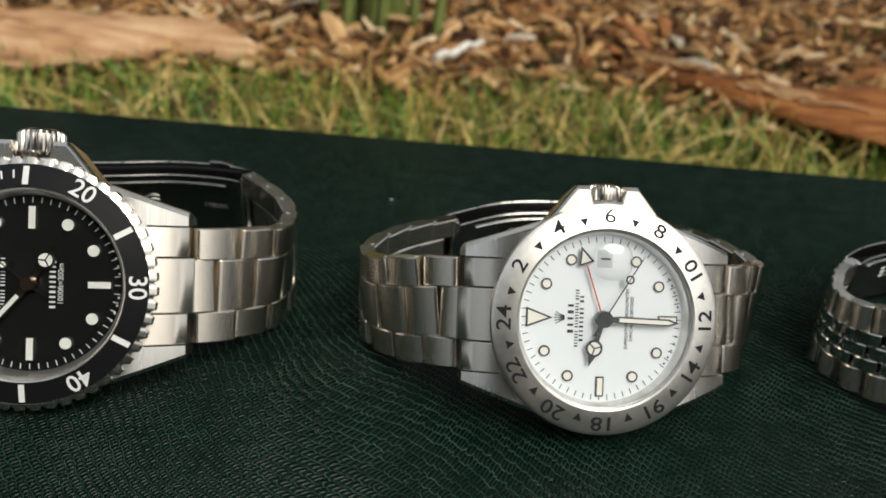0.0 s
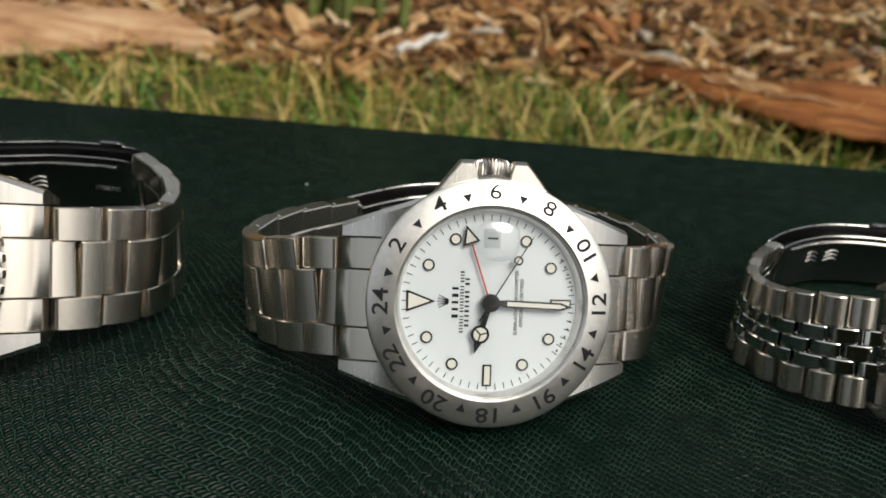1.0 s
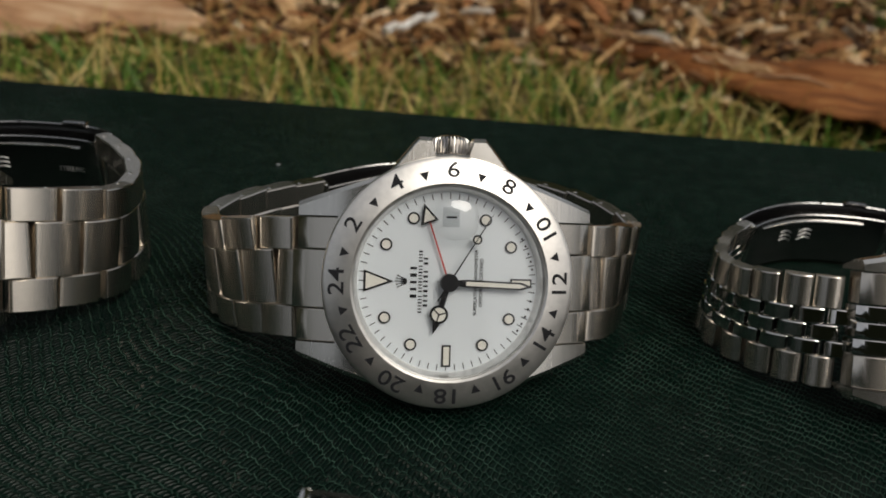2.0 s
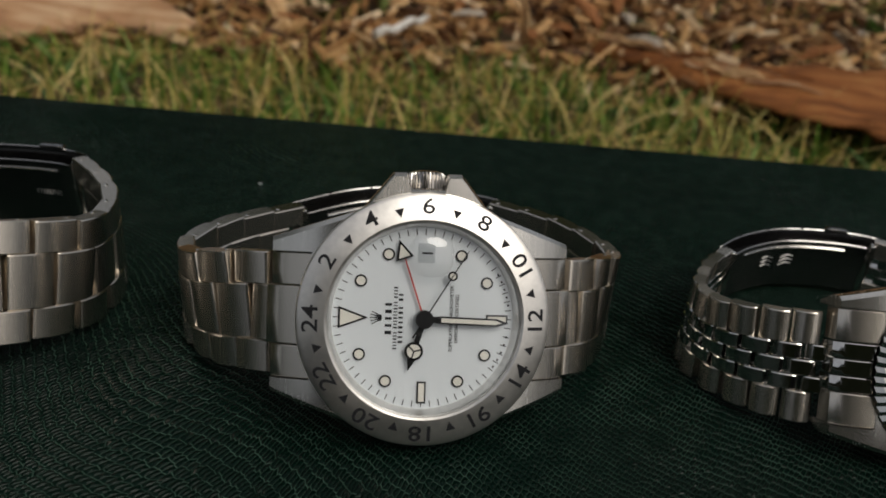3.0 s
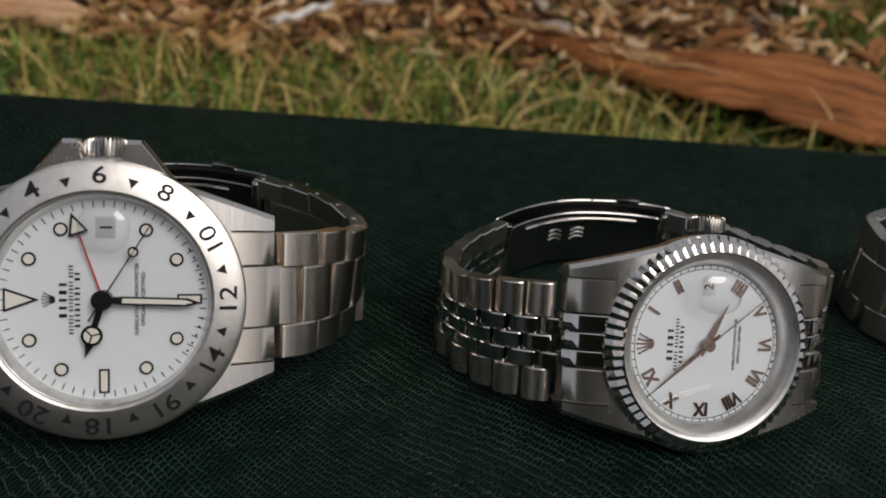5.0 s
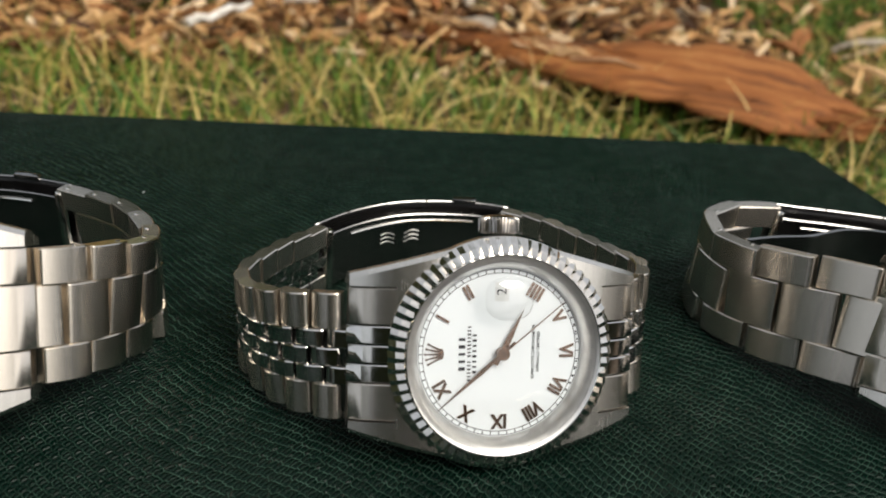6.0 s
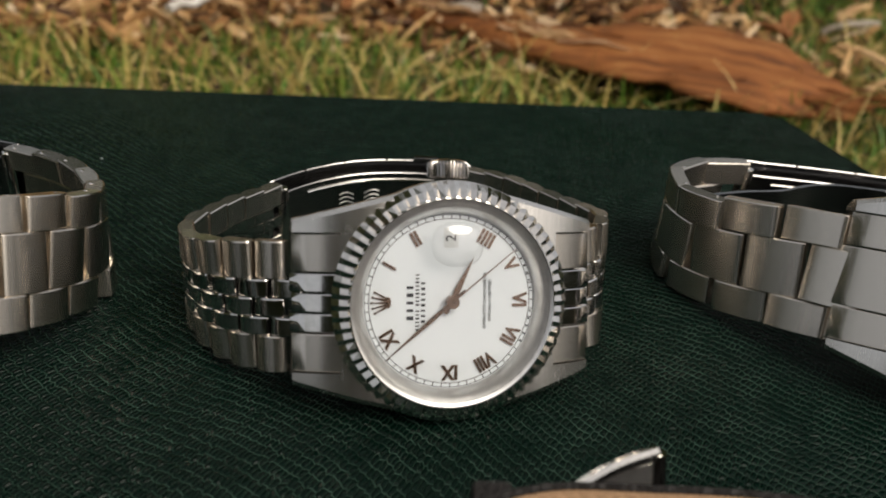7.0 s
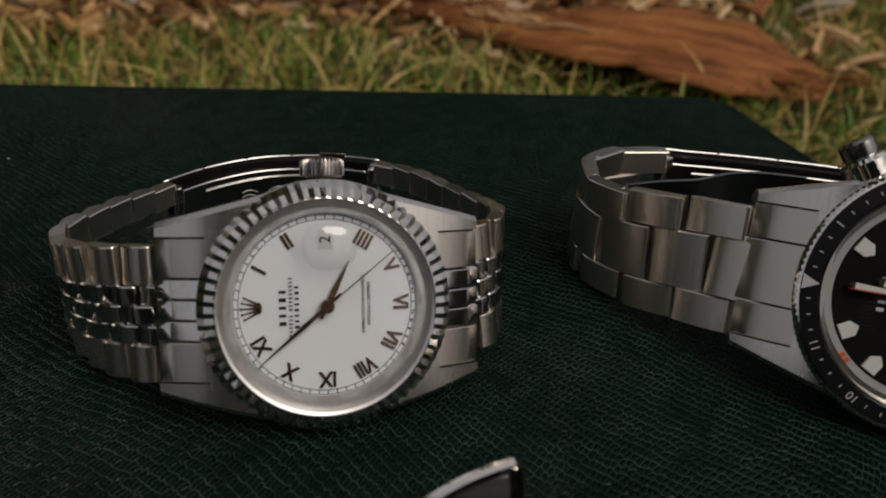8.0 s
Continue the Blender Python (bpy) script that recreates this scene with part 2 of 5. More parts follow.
def lathe(profile, seg=96, wave=None, closed=False):
    """Turns a profile of (radius, height) round z; wave(k, i, r, z) may change a point."""
    verts, faces = [], []
    n = len(profile)
    for k in range(seg):
        a = 2 * math.pi * k / seg
        for i, (r, z) in enumerate(profile):
            if wave:
                r, z = wave(k, i, r, z)
            verts.append((r * math.cos(a), r * math.sin(a), z))
    for k in range(seg):
        j = (k + 1) % seg
        for i in range(n if closed else n - 1):
            q = (i + 1) % n
            faces.append((k * n + i, j * n + i, j * n + q, k * n + q))
    bm = bmesh.new()
    vs = [bm.verts.new(v) for v in verts]
    for f in faces:
        bm.faces.new([vs[i] for i in f])
    bmesh.ops.remove_doubles(bm, verts=bm.verts[:], dist=1e-7)
    return bm


def disc(r, z0, z1, seg=64):
    return lathe([(0.0, z0), (r, z0), (r, z1), (0.0, z1)], seg)


def prism(points, z0, z1, bevel=0.0):
    """A flat plate with the given outline."""
    bm = bmesh.new()
    low = [bm.verts.new((x, y, z0)) for x, y in points]
    high = [bm.verts.new((x, y, z1)) for x, y in points]
    bm.faces.new(low[::-1])
    bm.faces.new(high)
    n = len(points)
    for i in range(n):
        bm.faces.new((low[i], low[(i + 1) % n], high[(i + 1) % n], high[i]))
    if bevel:
        bmesh.ops.bevel(bm, geom=[e for e in bm.edges if abs(e.verts[0].co.z - z1) < 1e-9 and abs(e.verts[1].co.z - z1) < 1e-9], offset=bevel, segments=1, affect='EDGES')
    return bm


def text_mesh(words, size, depth=0.00004, bold=0.0, align='CENTER'):
    cu = bpy.data.curves.new("writing", 'FONT')
    cu.body, cu.size, cu.extrude = words, size, depth
    cu.align_x, cu.align_y = align, 'CENTER'
    cu.resolution_u = 3
    cu.offset = bold
    ob = bpy.data.objects.new("writing", cu)
    me = bpy.data.meshes.new_from_object(ob)
    bpy.data.objects.remove(ob)
    bpy.data.curves.remove(cu)
    return me


def merge(items):
    """One bmesh of several (mesh or bmesh, matrix)."""
    out = bmesh.new()
    for me, m in items:
        if isinstance(me, bmesh.types.BMesh):
            tmp = bpy.data.meshes.new("tmp")
            me.to_mesh(tmp)
            me.free()
            me = tmp
        count = len(out.verts)
        out.from_mesh(me)
        out.verts.ensure_lookup_table()
        bmesh.ops.transform(out, matrix=m, verts=out.verts[count:])
        bpy.data.meshes.remove(me)
    return out


def spline(points, steps):
    """A smooth line through points (Catmull-Rom), steps to each span."""
    pts = [Vector(p) for p in points]
    ext = [2 * pts[0] - pts[1]] + pts + [2 * pts[-1] - pts[-2]]
    out = []
    for i in range(1, len(ext) - 2):
        a, b, c, d = ext[i - 1:i + 3]
        for k in range(steps):
            t = k / steps
            out.append(0.5 * (2 * b + (c - a) * t + (2 * a - 5 * b + 4 * c - d) * t * t + (3 * b - a - 3 * c + d) * t ** 3))
    out.append(pts[-1])
    return out


class Line:
    """A line by its length: at(s) gives place and direction."""

    def __init__(self, pts):
        self.pts = pts
        self.cum = [0.0]
        for a, b in zip(pts, pts[1:]):
            self.cum.append(self.cum[-1] + (b - a).length)
        self.length = self.cum[-1]

    def at(self, s):
        s = min(max(s, 0.0), self.length - 1e-9)
        i = max(k for k in range(len(self.cum) - 1) if self.cum[k] <= s)
        d = self.pts[i + 1] - self.pts[i]
        return self.pts[i] + d * ((s - self.cum[i]) / d.length), d.normalized()


def tube(points, radius, sides=6, taper=1.0):
    bm = bmesh.new()
    rings = []
    for i, p in enumerate(points):
        p = Vector(p)
        d = (Vector(points[min(i + 1, len(points) - 1)]) - Vector(points[max(i - 1, 0)])).normalized()
        a = d.orthogonal().normalized()
        b = d.cross(a)
        r = radius * (1 + (taper - 1) * i / (len(points) - 1))
        rings.append([bm.verts.new(p + a * r * math.cos(2 * math.pi * k / sides) + b * r * math.sin(2 * math.pi * k / sides)) for k in range(sides)])
    for u, v in zip(rings, rings[1:]):
        for k in range(sides):
            bm.faces.new((u[k], u[(k + 1) % sides], v[(k + 1) % sides], v[k]))
    bm.faces.new(rings[0][::-1])
    bm.faces.new(rings[-1])
    return bm


# ---- ground, box ----
def smooth_noise(x, y, s):
    return noise.noise(Vector((x * s, y * s, 3.7)))


def ground_height(x, y):
    near = math.exp(-((x - 0.05) ** 2 + (y - 0.6) ** 2) / 2.0)
    return -0.1 + near * (0.006 * smooth_noise(x, y, 9) + 0.010 * max(0.0, min(1.0, (y - 0.58) / 0.3)))


def build_ground():
    xs = sorted({round(-1.2 + 0.04 * i, 3) for i in range(66)} | {-60.0, -20.0, -6.0, -2.5, 2.8, 7.0, 20.0, 60.0})
    ys = sorted({round(-0.3 + 0.04 * i, 3) for i in range(62)} | {-60.0, -15.0, -4.0, -1.2, 3.2, 6.0, 12.0, 25.0, 60.0})
    verts = [(x, y, ground_height(x, y)) for y in ys for x in xs]
    n = len(xs)
    faces = [(j * n + i, j * n + i + 1, (j + 1) * n + i + 1, (j + 1) * n + i) for j in range(len(ys) - 1) for i in range(n - 1)]
    tagged(part("ground", mesh_from("ground", verts, faces, True), SOIL), "dark brown soil under lawn grass and bark mulch", "ground", kind="structure")


build_ground()

# the outline of the box's top, going round
BOX = [(-0.262, 0.2285), (0.2265, 0.2625), (0.262, 0.100), (0.300, -0.160), (-0.245, -0.195)]


def build_box():
    box = new("leather_box")
    tagged(box, "dark green grained leather covered box lying on the grass", "box")
    box.location = (0, 0, -0.1)
    pts = []
    n = len(BOX)
    for i, p in enumerate(BOX):
        a, b, c = Vector(BOX[i - 1]), Vector(p), Vector(BOX[(i + 1) % n])
        r = 0.004
        u, v = (a - b).normalized(), (c - b).normalized()
        for k in range(5):
            t = k / 4
            pts.append(tuple(b + u * r * (1 - t) ** 2 + v * r * t ** 2))
    bm = prism(pts, 0.004, 0.1)
    top = [e for e in bm.edges if e.verts[0].co.z > 0.09 and e.verts[1].co.z > 0.09]
    bmesh.ops.bevel(bm, geom=top, offset=0.0035, segments=4, affect='EDGES', profile=0.5)
    part("cover", done(bm, "cover", 60), GREEN_LEATHER, box)
    part("base", prism([(x * 0.995, y * 0.995) for x, y in pts], 0.0, 0.0042), BLACK_LEATHER, box, "black underside")


build_box()


# ---- watches ----
def head_pose(h, tilt, spin=0.0):
    t = radians(tilt)
    m = Matrix(((1, 0, 0, 0), (0, math.sin(t), -math.cos(t), 0), (0, math.cos(t), math.sin(t), h), (0, 0, 0, 1)))
    return m @ Matrix.Rotation(radians(spin), 4, 'Z')


def clock(minute, r):
    """The place of a minute on the dial; twelve points along -x, three along +y."""
    a = radians(minute * 6)
    return -r * math.cos(a), r * math.sin(a)


def radial(minute, r, z):
    """A frame at a minute: its y axis points outwards."""
    x, y = clock(minute, r)
    return Matrix.Translation((x, y, z)) @ Matrix.Rotation(math.atan2(y, x) - math.pi / 2, 4, 'Z')


def reading(x, y, z):
    """A frame for dial print: it reads from nine to three o'clock."""
    return Matrix.Translation((x, y, z)) @ Matrix.Rotation(math.pi / 2, 4, 'Z')


DROOP = 18.0


def case_bm(r, lug_x, lug_y, gap, guard, thick, top):
    """Middle case: two lofted shoulders with drooping lugs, and guards beside the crown if any."""
    bm = bmesh.new()
    for side in (1, -1):
        xs = [-lug_x + 2 * lug_x * i / 72 for i in range(73)]
        xs = sorted(xs + [-gap[0] - 1e-5, gap[0] + 1e-5])
        rings = []
        tx = r * 0.46
        ty = math.sqrt(r * r - tx * tx)
        for x in xs:
            ax = abs(x)
            outer = math.sqrt(max(r * r - x * x, 0)) if ax < tx else ty + (lug_y - ty) * (ax - tx) / (lug_x - tx)
            if guard and side > 0 and ax < 11 * MM:
                g = 20.4 * MM if ax < 3.2 * MM else (23.0 * MM if ax < 5.4 * MM else 23.0 * MM - (ax - 5.4 * MM) * 1.25)
                outer = max(outer, g)
            hole = r * 0.78
            inner = gap[1] if ax > gap[0] else math.sqrt(max(hole * hole - x * x, 0.0))
            droop = max(0.0, ax - 9 * MM) ** 2 * DROOP
            zt, zb = top - droop, -thick - droop * 0.45
            ch = 0.7 * MM
            prof = [(inner, zt), (outer - ch, zt), (outer, zt - ch), (outer + 0.1 * MM, zt - 2.5 * MM), (outer - 1.2 * MM, zb), (inner, zb)]
            rings.append([bm.verts.new((x, side * y, z)) for y, z in prof])
        for a, b in zip(rings, rings[1:]):
            for i in range(6):
                bm.faces.new((a[i], a[(i + 1) % 6], b[(i + 1) % 6], b[i]))
        bm.faces.new(rings[0])
        bm.faces.new(rings[-1])
    return bm


def crown_bm(r, height, ridges):
    """A fluted crown turned round z."""
    seg = ridges * 4

    def wave(k, i, rr, z):
        return (rr * (0.89 if k % 4 < 2 and i in (2, 3) else 1.0), z)
    return lathe([(0, 0), (r * 0.8, 0), (r, height * 0.12), (r, height * 0.78), (r * 0.86, height * 0.9), (r * 0.55, height), (0, height)], seg, wave)


def link_mesh(length, width, thick, crown, power):
    """One bracelet link: x along the strap, y across it, z outwards; a domed outside and rounded edges."""
    bm = bmesh.new()
    xs = (-0.5, -0.49, -0.46, -0.41, -0.33, -0.23, -0.12, 0, 0.12, 0.23, 0.33, 0.41, 0.46, 0.49, 0.5)
    zs = [0.5 - crown * (2 * abs(x)) ** power - {0.5: 0.14, 0.49: 0.03}.get(abs(x), 0.0) for x in xs]
    rows = []
    for x, z in zip(xs, zs):
        e = 0.2 * MM / width
        rows.append([bm.verts.new((x * length, y * width, zz * thick)) for y, zz in
                     ((-0.5, -0.42), (-0.5, z - 0.06), (-0.5 + e, z), (0.5 - e, z), (0.5, z - 0.06), (0.5, -0.42), (0.46, -0.5), (-0.46, -0.5))])
    for a, b in zip(rows, rows[1:]):
        for i in range(8):
            bm.faces.new((a[i], a[(i + 1) % 8], b[(i + 1) % 8], b[i]))
    bm.faces.new(rows[0][::-1])
    bm.faces.new(rows[-1])
    return done(bm, "link", 25)


class Loop:
    """The closed bracelet as it lies: a line round the wrist's hollow, with its height and its lean."""

    def __init__(self, plan, h, tilt, wide, narrow):
        self.tilt, self.wide, self.narrow = tilt, wide, narrow
        flat = Line(spline([(x * MM, y * MM, 0) for x, y in plan], 10))
        pts = []
        for p, s in zip(flat.pts, flat.cum):
            k, w = self.settle(s / flat.length)
            pts.append(Vector((p.x, p.y, (h - 3.0 * MM) * (1 - k) + (w / 2 + 0.3 * MM) * k)))
        self.line = Line(pts)

    def settle(self, share):
        """How far the strap has come down from the case to the ground, and its width there."""
        u = 1 - abs(2 * share - 1)
        k = min(1.0, u / 0.36)
        return k * k * (3 - 2 * k), self.wide + (self.narrow - self.wide) * min(1.0, max(0.0, u - 0.2) / 0.5)

    def at(self, s, off=0.0, side=0.0):
        p, d = self.line.at(s)
        k, w = self.settle(s / self.line.length)
        lean = radians(self.tilt) * (1 - k)
        up = Vector((0, math.sin(lean), math.cos(lean)))
        up = (up - d * up.dot(d)).normalized()
        out = d.cross(up)
        m = Matrix((d, up, out)).transposed().to_4x4()
        m.translation = p + out * off + up * side
        return m, w


PIN = done(lathe([(0, 0), (0.42 * MM, 0), (0.42 * MM, 0.12 * MM), (0.3 * MM, 0.2 * MM), (0, 0.22 * MM)], 12), "pin")


def in_reach(loop, s, s0, s1, pitch):
    """Links end at the clasp, and half a link further at the lugs."""
    at_lug = 0.1 * pitch
    at_clasp = -0.2 * pitch
    low, high = (at_lug, at_clasp) if s0 < loop.line.length - s1 else (at_clasp, at_lug)
    return s0 - low <= s <= s1 + high


def flat_links(watch, loop, pitch, thick, s0, s1, mats):
    """Three columns of links from s0 to s1; the middle ones are set off by half a link and reach in under the lugs."""
    n = round((s1 - s0) / pitch)
    pitch = (s1 - s0) / n
    outer = link_mesh(pitch * 0.965, loop.wide * 0.268, thick, 0.17, 2.2)
    middle = link_mesh(pitch * 0.965, loop.wide * 0.456, thick, 0.17, 2.2)
    for i in range(-1, n):
        for shift, col, me in ((0.5, 0.365, outer), (0.5, -0.365, outer), (0.98, 0.0, middle)):
            s = s0 + (i + shift) * pitch
            if not in_reach(loop, s, s0, s1, pitch):
                continue
            m, w = loop.at(s)
            m, w = loop.at(s, 0.0, col * w)
            part("link", me, mats[0] if col else mats[1], watch, m=m @ Matrix.Diagonal((1, w / loop.wide, 1, 1)))
            if col > 0:
                m, w = loop.at(s + 0.3 * pitch, -0.1 * thick, 0.5 * w - 0.1 * MM)
                part("pin", PIN, POLISHED, watch, m=m @ Matrix.Rotation(-math.pi / 2, 4, 'X'))


def beaded_links(watch, loop, pitch, thick, s0, s1):
    n = round((s1 - s0) / pitch)
    pitch = (s1 - s0) / n
    outer = link_mesh(pitch * 0.92, loop.wide * 0.280, thick, 0.32, 2.2)
    bead = link_mesh(pitch * 0.93, loop.wide * 0.137, thick * 0.98, 0.20, 2.4)
    for i in range(-1, n):
        for shift, col, me in ((0.5, 0.358, outer), (0.5, -0.358, outer), (1.0, 0.144, bead), (0.5, 0.0, bead), (1.0, -0.144, bead)):
            s = s0 + (i + shift) * pitch
            if not in_reach(loop, s, s0, s1, pitch):
                continue
            m, w = loop.at(s)
            m, w = loop.at(s, 0.0, col * w)
            part("link" if me is outer else "bead_link", me, BRUSHED if me is outer else BEAD, watch, m=m @ Matrix.Diagonal((1, w / loop.wide, 1, 1)))


def plate_bm(loop, s0, s1, off, thick, low, high, steps=24):
    """A thin curved plate that follows the loop; low and high are shares of its width."""
    bm = bmesh.new()
    rings = []
    for i in range(steps + 1):
        s = s0 + (s1 - s0) * i / steps
        m, w = loop.at(s, off)
        rings.append([bm.verts.new(m @ Vector((0, y * w, z))) for y, z in ((low, 0), (high, 0), (high, thick), (low, thick))])
    for a, b in zip(rings, rings[1:]):
        for i in range(4):
            bm.faces.new((a[i], a[(i + 1) % 4], b[(i + 1) % 4], b[i]))
    bm.faces.new(rings[0][::-1])
    bm.faces.new(rings[-1])
    bmesh.ops.bevel(bm, geom=bm.edges[:], offset=0.0002, segments=1, affect='EDGES', clamp_overlap=True)
    return bm


def clasp(watch, loop, s0, s1):
    """Folding clasp: thin cover plate, a blade inside with a pressed rib, hinge barrels, pins along the edge; dark
    reflections are in the steel's colour.
    """
    c = part("clasp", done(plate_bm(loop, s0, s1, 1.2 * MM, 0.45 * MM, -0.5, 0.5), "clasp"), DARKENED_STEEL, watch, "polished steel folding clasp")
    part("blade", done(plate_bm(loop, s0 + 1.5 * MM, s1 - 1.5 * MM, -1.3 * MM, 0.4 * MM, -0.44, 0.38), "blade"), DARKENED_STEEL, c)
    part("inner_blade", done(plate_bm(loop, s0 + 6 * MM, s1 - 1 * MM, 0.1 * MM, 0.4 * MM, -0.42, 0.22), "inner_blade"), DARKENED_STEEL, c)
    for s in (s0 + 1 * MM, s1 - 1.4 * MM):
        m, w = loop.at(s, -1.0 * MM)
        bm = lathe([(0, -w * 0.46), (0.8 * MM, -w * 0.46), (0.95 * MM, -w * 0.44), (0.95 * MM, w * 0.42), (0.7 * MM, w * 0.45), (0, w * 0.46)], 16)
        part("hinge", done(bm, "hinge"), POLISHED, c, m=m @ Matrix.Rotation(-math.pi / 2, 4, 'X'))
    ribs = []
    for k in range(25):
        m, w = loop.at(s0 + 7 * MM + (s1 - s0 - 14 * MM) * k / 24, -1.45 * MM, 0.0)
        ribs.append(m @ Vector((0, w * 0.27, 0)))
    part("rib", done(tube(ribs, 0.28 * MM, 8), "rib"), POLISHED, c, "polished pressed rib")
    m, w = loop.at(s0 + 9 * MM, 1.5 * MM)
    part("catch", done(box_bm(5.0 * MM, 1.3 * MM, 1.6 * MM, 0.3 * MM, 2, (0, w * 0.5, 0)), "catch"), DARKENED_STEEL, c, "small raised catch on the clasp's edge", m)
    # engraved emblem: two mirrored scrolls of thin curved strokes
    strokes = []
    for sgn in (-1, 1):
        for row in range(3):
            pts = []
            for k in range(7):
                u = k / 6
                m, w = loop.at((s0 + s1) / 2 + (2 + sgn * (1.2 + 3.2 * u)) * MM, -1.4 * MM)
                pts.append(m @ Vector((0, w * 0.02 + (1.0 * row - 1.2 + 0.7 * math.sin(2.6 * u)) * MM, 0)))
            strokes.append((tube(pts, 0.13 * MM, 5), Matrix.Identity(4)))
    part("emblem", done(merge(strokes), "emblem"), SATIN, c, "engraved emblem")
    for k in range(4):
        m, w = loop.at(s0 + (s1 - s0) * (0.2 + 0.2 * k), 1.5 * MM)
        part("pin_hole", done(disc(0.35 * MM, 0, 0.2 * MM, 12), "pin_hole"), BLACK, c, m=m @ Matrix.Translation((0, w * 0.5 - 0.05 * MM, 0)) @ Matrix.Rotation(-math.pi / 2, 4, 'X'))
    return c


THREE = ((0.235, 0.5, 0.0, BRUSHED), (-0.235, 0.235, 0.8 * MM, BRUSHED), (-0.5, -0.235, 0.0, BRUSHED))
FIVE = ((0.217, 0.5, 0.0, BRUSHED), (0.073, 0.215, 0.3 * MM, BEAD), (-0.071, 0.071, 0.0, BEAD), (-0.215, -0.073, 0.3 * MM, BEAD), (-0.5, -0.217, 0.0, BRUSHED))


def end_links(watch, hp, r, lug_x, width, columns, top):
    """Solid end pieces that fill the gap between the lugs, in columns like the links."""
    for side in (1, -1):
        for y0, y1, out, mat in columns:
            bm = bmesh.new()
            rows = []
            x0, x1 = r - 3.5 * MM, lug_x + out
            for k in range(9):
                t = k / 8
                x = x0 + (x1 - x0) * t
                z = top - 0.12 * MM - max(0.0, x - 9 * MM) ** 2 * DROOP - 0.5 * MM * t ** 8
                a, b = (y0 + 0.006) * width, (y1 - 0.006) * width
                rows.append([bm.verts.new((side * x, y, zz)) for y, zz in ((a, z - 3.0 * MM), (a, z - 0.12 * MM), (a + 0.14 * MM, z), (b - 0.14 * MM, z), (b, z - 0.12 * MM), (b, z - 3.0 * MM))])
            for p, q in zip(rows, rows[1:]):
                for i in range(6):
                    bm.faces.new((p[i], p[(i + 1) % 6], q[(i + 1) % 6], q[i]))
            bm.faces.new(rows[0])
            bm.faces.new(rows[-1])
            part("end_link", done(bm, "end_link"), mat, watch, m=hp)


def ring_bm(r0, r1, z0, z1, seg=24):
    return lathe([(r0, z0), (r1, z0), (r1, z1), (r0, z1)], seg, closed=True)


def hand_bm(length, w0, w1, tail, z, thick=0.15 * MM):
    """A tapering hand along +y."""
    return prism([(-w0 / 2, -tail), (w0 / 2, -tail), (w1 / 2, length * 0.92), (0, length), (-w1 / 2, length * 0.92)], z, z + thick)


def toward(x, y):
    return Matrix.Rotation(math.atan2(y, x) - math.pi / 2, 4, 'Z')


def ticks_bm(r0, r1, width, z, count=60, skip=None, long=None):
    items = []
    for k in range(count):
        if skip and k % skip == 0:
            continue
        m = 60 * k / count
        a = r0 - (long if long and k % 5 == 0 else 0)
        items.append((box_bm(width, r1 - a, 0.05 * MM), radial(m, (a + r1) / 2, z)))
    return merge(items)


def bar_text(widths, size, gap):
    """Plain bars in place of writing: x along the line."""
    items, x = [], -(sum(widths) + gap * (len(widths) - 1)) / 2
    for w in widths:
        items.append((box_bm(w, size, 0.05 * MM), Matrix.Translation((x + w / 2, 0, 0))))
        x += w + gap
    return merge(items)


def letter_bars(counts, length, size):
    """A printed line of the given length in plain bars, one for each letter of words of so many letters."""
    pitch = length / (sum(counts) + 0.7 * (len(counts) - 1))
    items, x = [], -length / 2
    for n in counts:
        for k in range(n):
            items.append((box_bm(pitch * (0.36 if k % 3 else 0.48), size, 0.05 * MM), Matrix.Translation((x + pitch * 0.4, 0, 0))))
            x += pitch
        x += 0.7 * pitch
    return merge(items)


def crown_emblem(scale, mat, dial, m, label=""):
    """A plain five-pointed emblem: fanned points with beads over an oval foot."""
    items = [(lathe([(0, 0), (0.62 * MM, 0), (0.70 * MM, 0.1 * MM), (0.62 * MM, 0.22 * MM), (0, 0.24 * MM)], 24), Matrix.Translation((0, -1.0 * MM, 0)) @ Matrix.Diagonal((1.2, 0.6, 1, 1)))]
    for k in range(-2, 3):
        turn = Matrix.Translation((0.28 * k * MM, -0.9 * MM, 0)) @ Matrix.Rotation(-0.24 * k, 4, 'Z')
        n = (2.35 - 0.12 * abs(k)) * MM
        items.append((prism([(-0.17 * MM, 0), (0.17 * MM, 0), (0.06 * MM, n), (-0.06 * MM, n)], 0, 0.2 * MM), turn))
        items.append((disc(0.17 * MM, 0, 0.24 * MM, 12), turn @ Matrix.Translation((0, n, 0))))
    part("emblem", done(merge(items), "emblem"), mat, dial, label, m @ Matrix.Scale(scale, 4))


def dial_lines(dial, hp, mat, lines):
    for kind, x, size, words in lines:
        m = hp @ reading(x * MM, 0, 0.07 * MM)
        if kind == "bars":
            part("lettering", done(letter_bars(words[:-1], words[-1] * MM, size * MM), "lettering"), mat, dial, m=m)
        else:
            me = text_mesh(words, size * MM)
            part("lettering", me, mat, dial, m=m)


def crystal(watch, hp, r, z):
    bm = lathe([(0, z - 0.9 * MM), (r, z - 0.9 * MM), (r, z - 0.25 * MM), (r - 0.25 * MM, z), (0, z + 0.12 * MM)], 96)
    c = part("crystal", done(bm, "crystal"), CRYSTAL, watch, "clear sapphire crystal", m=hp)
    c.visible_shadow = False
    return c


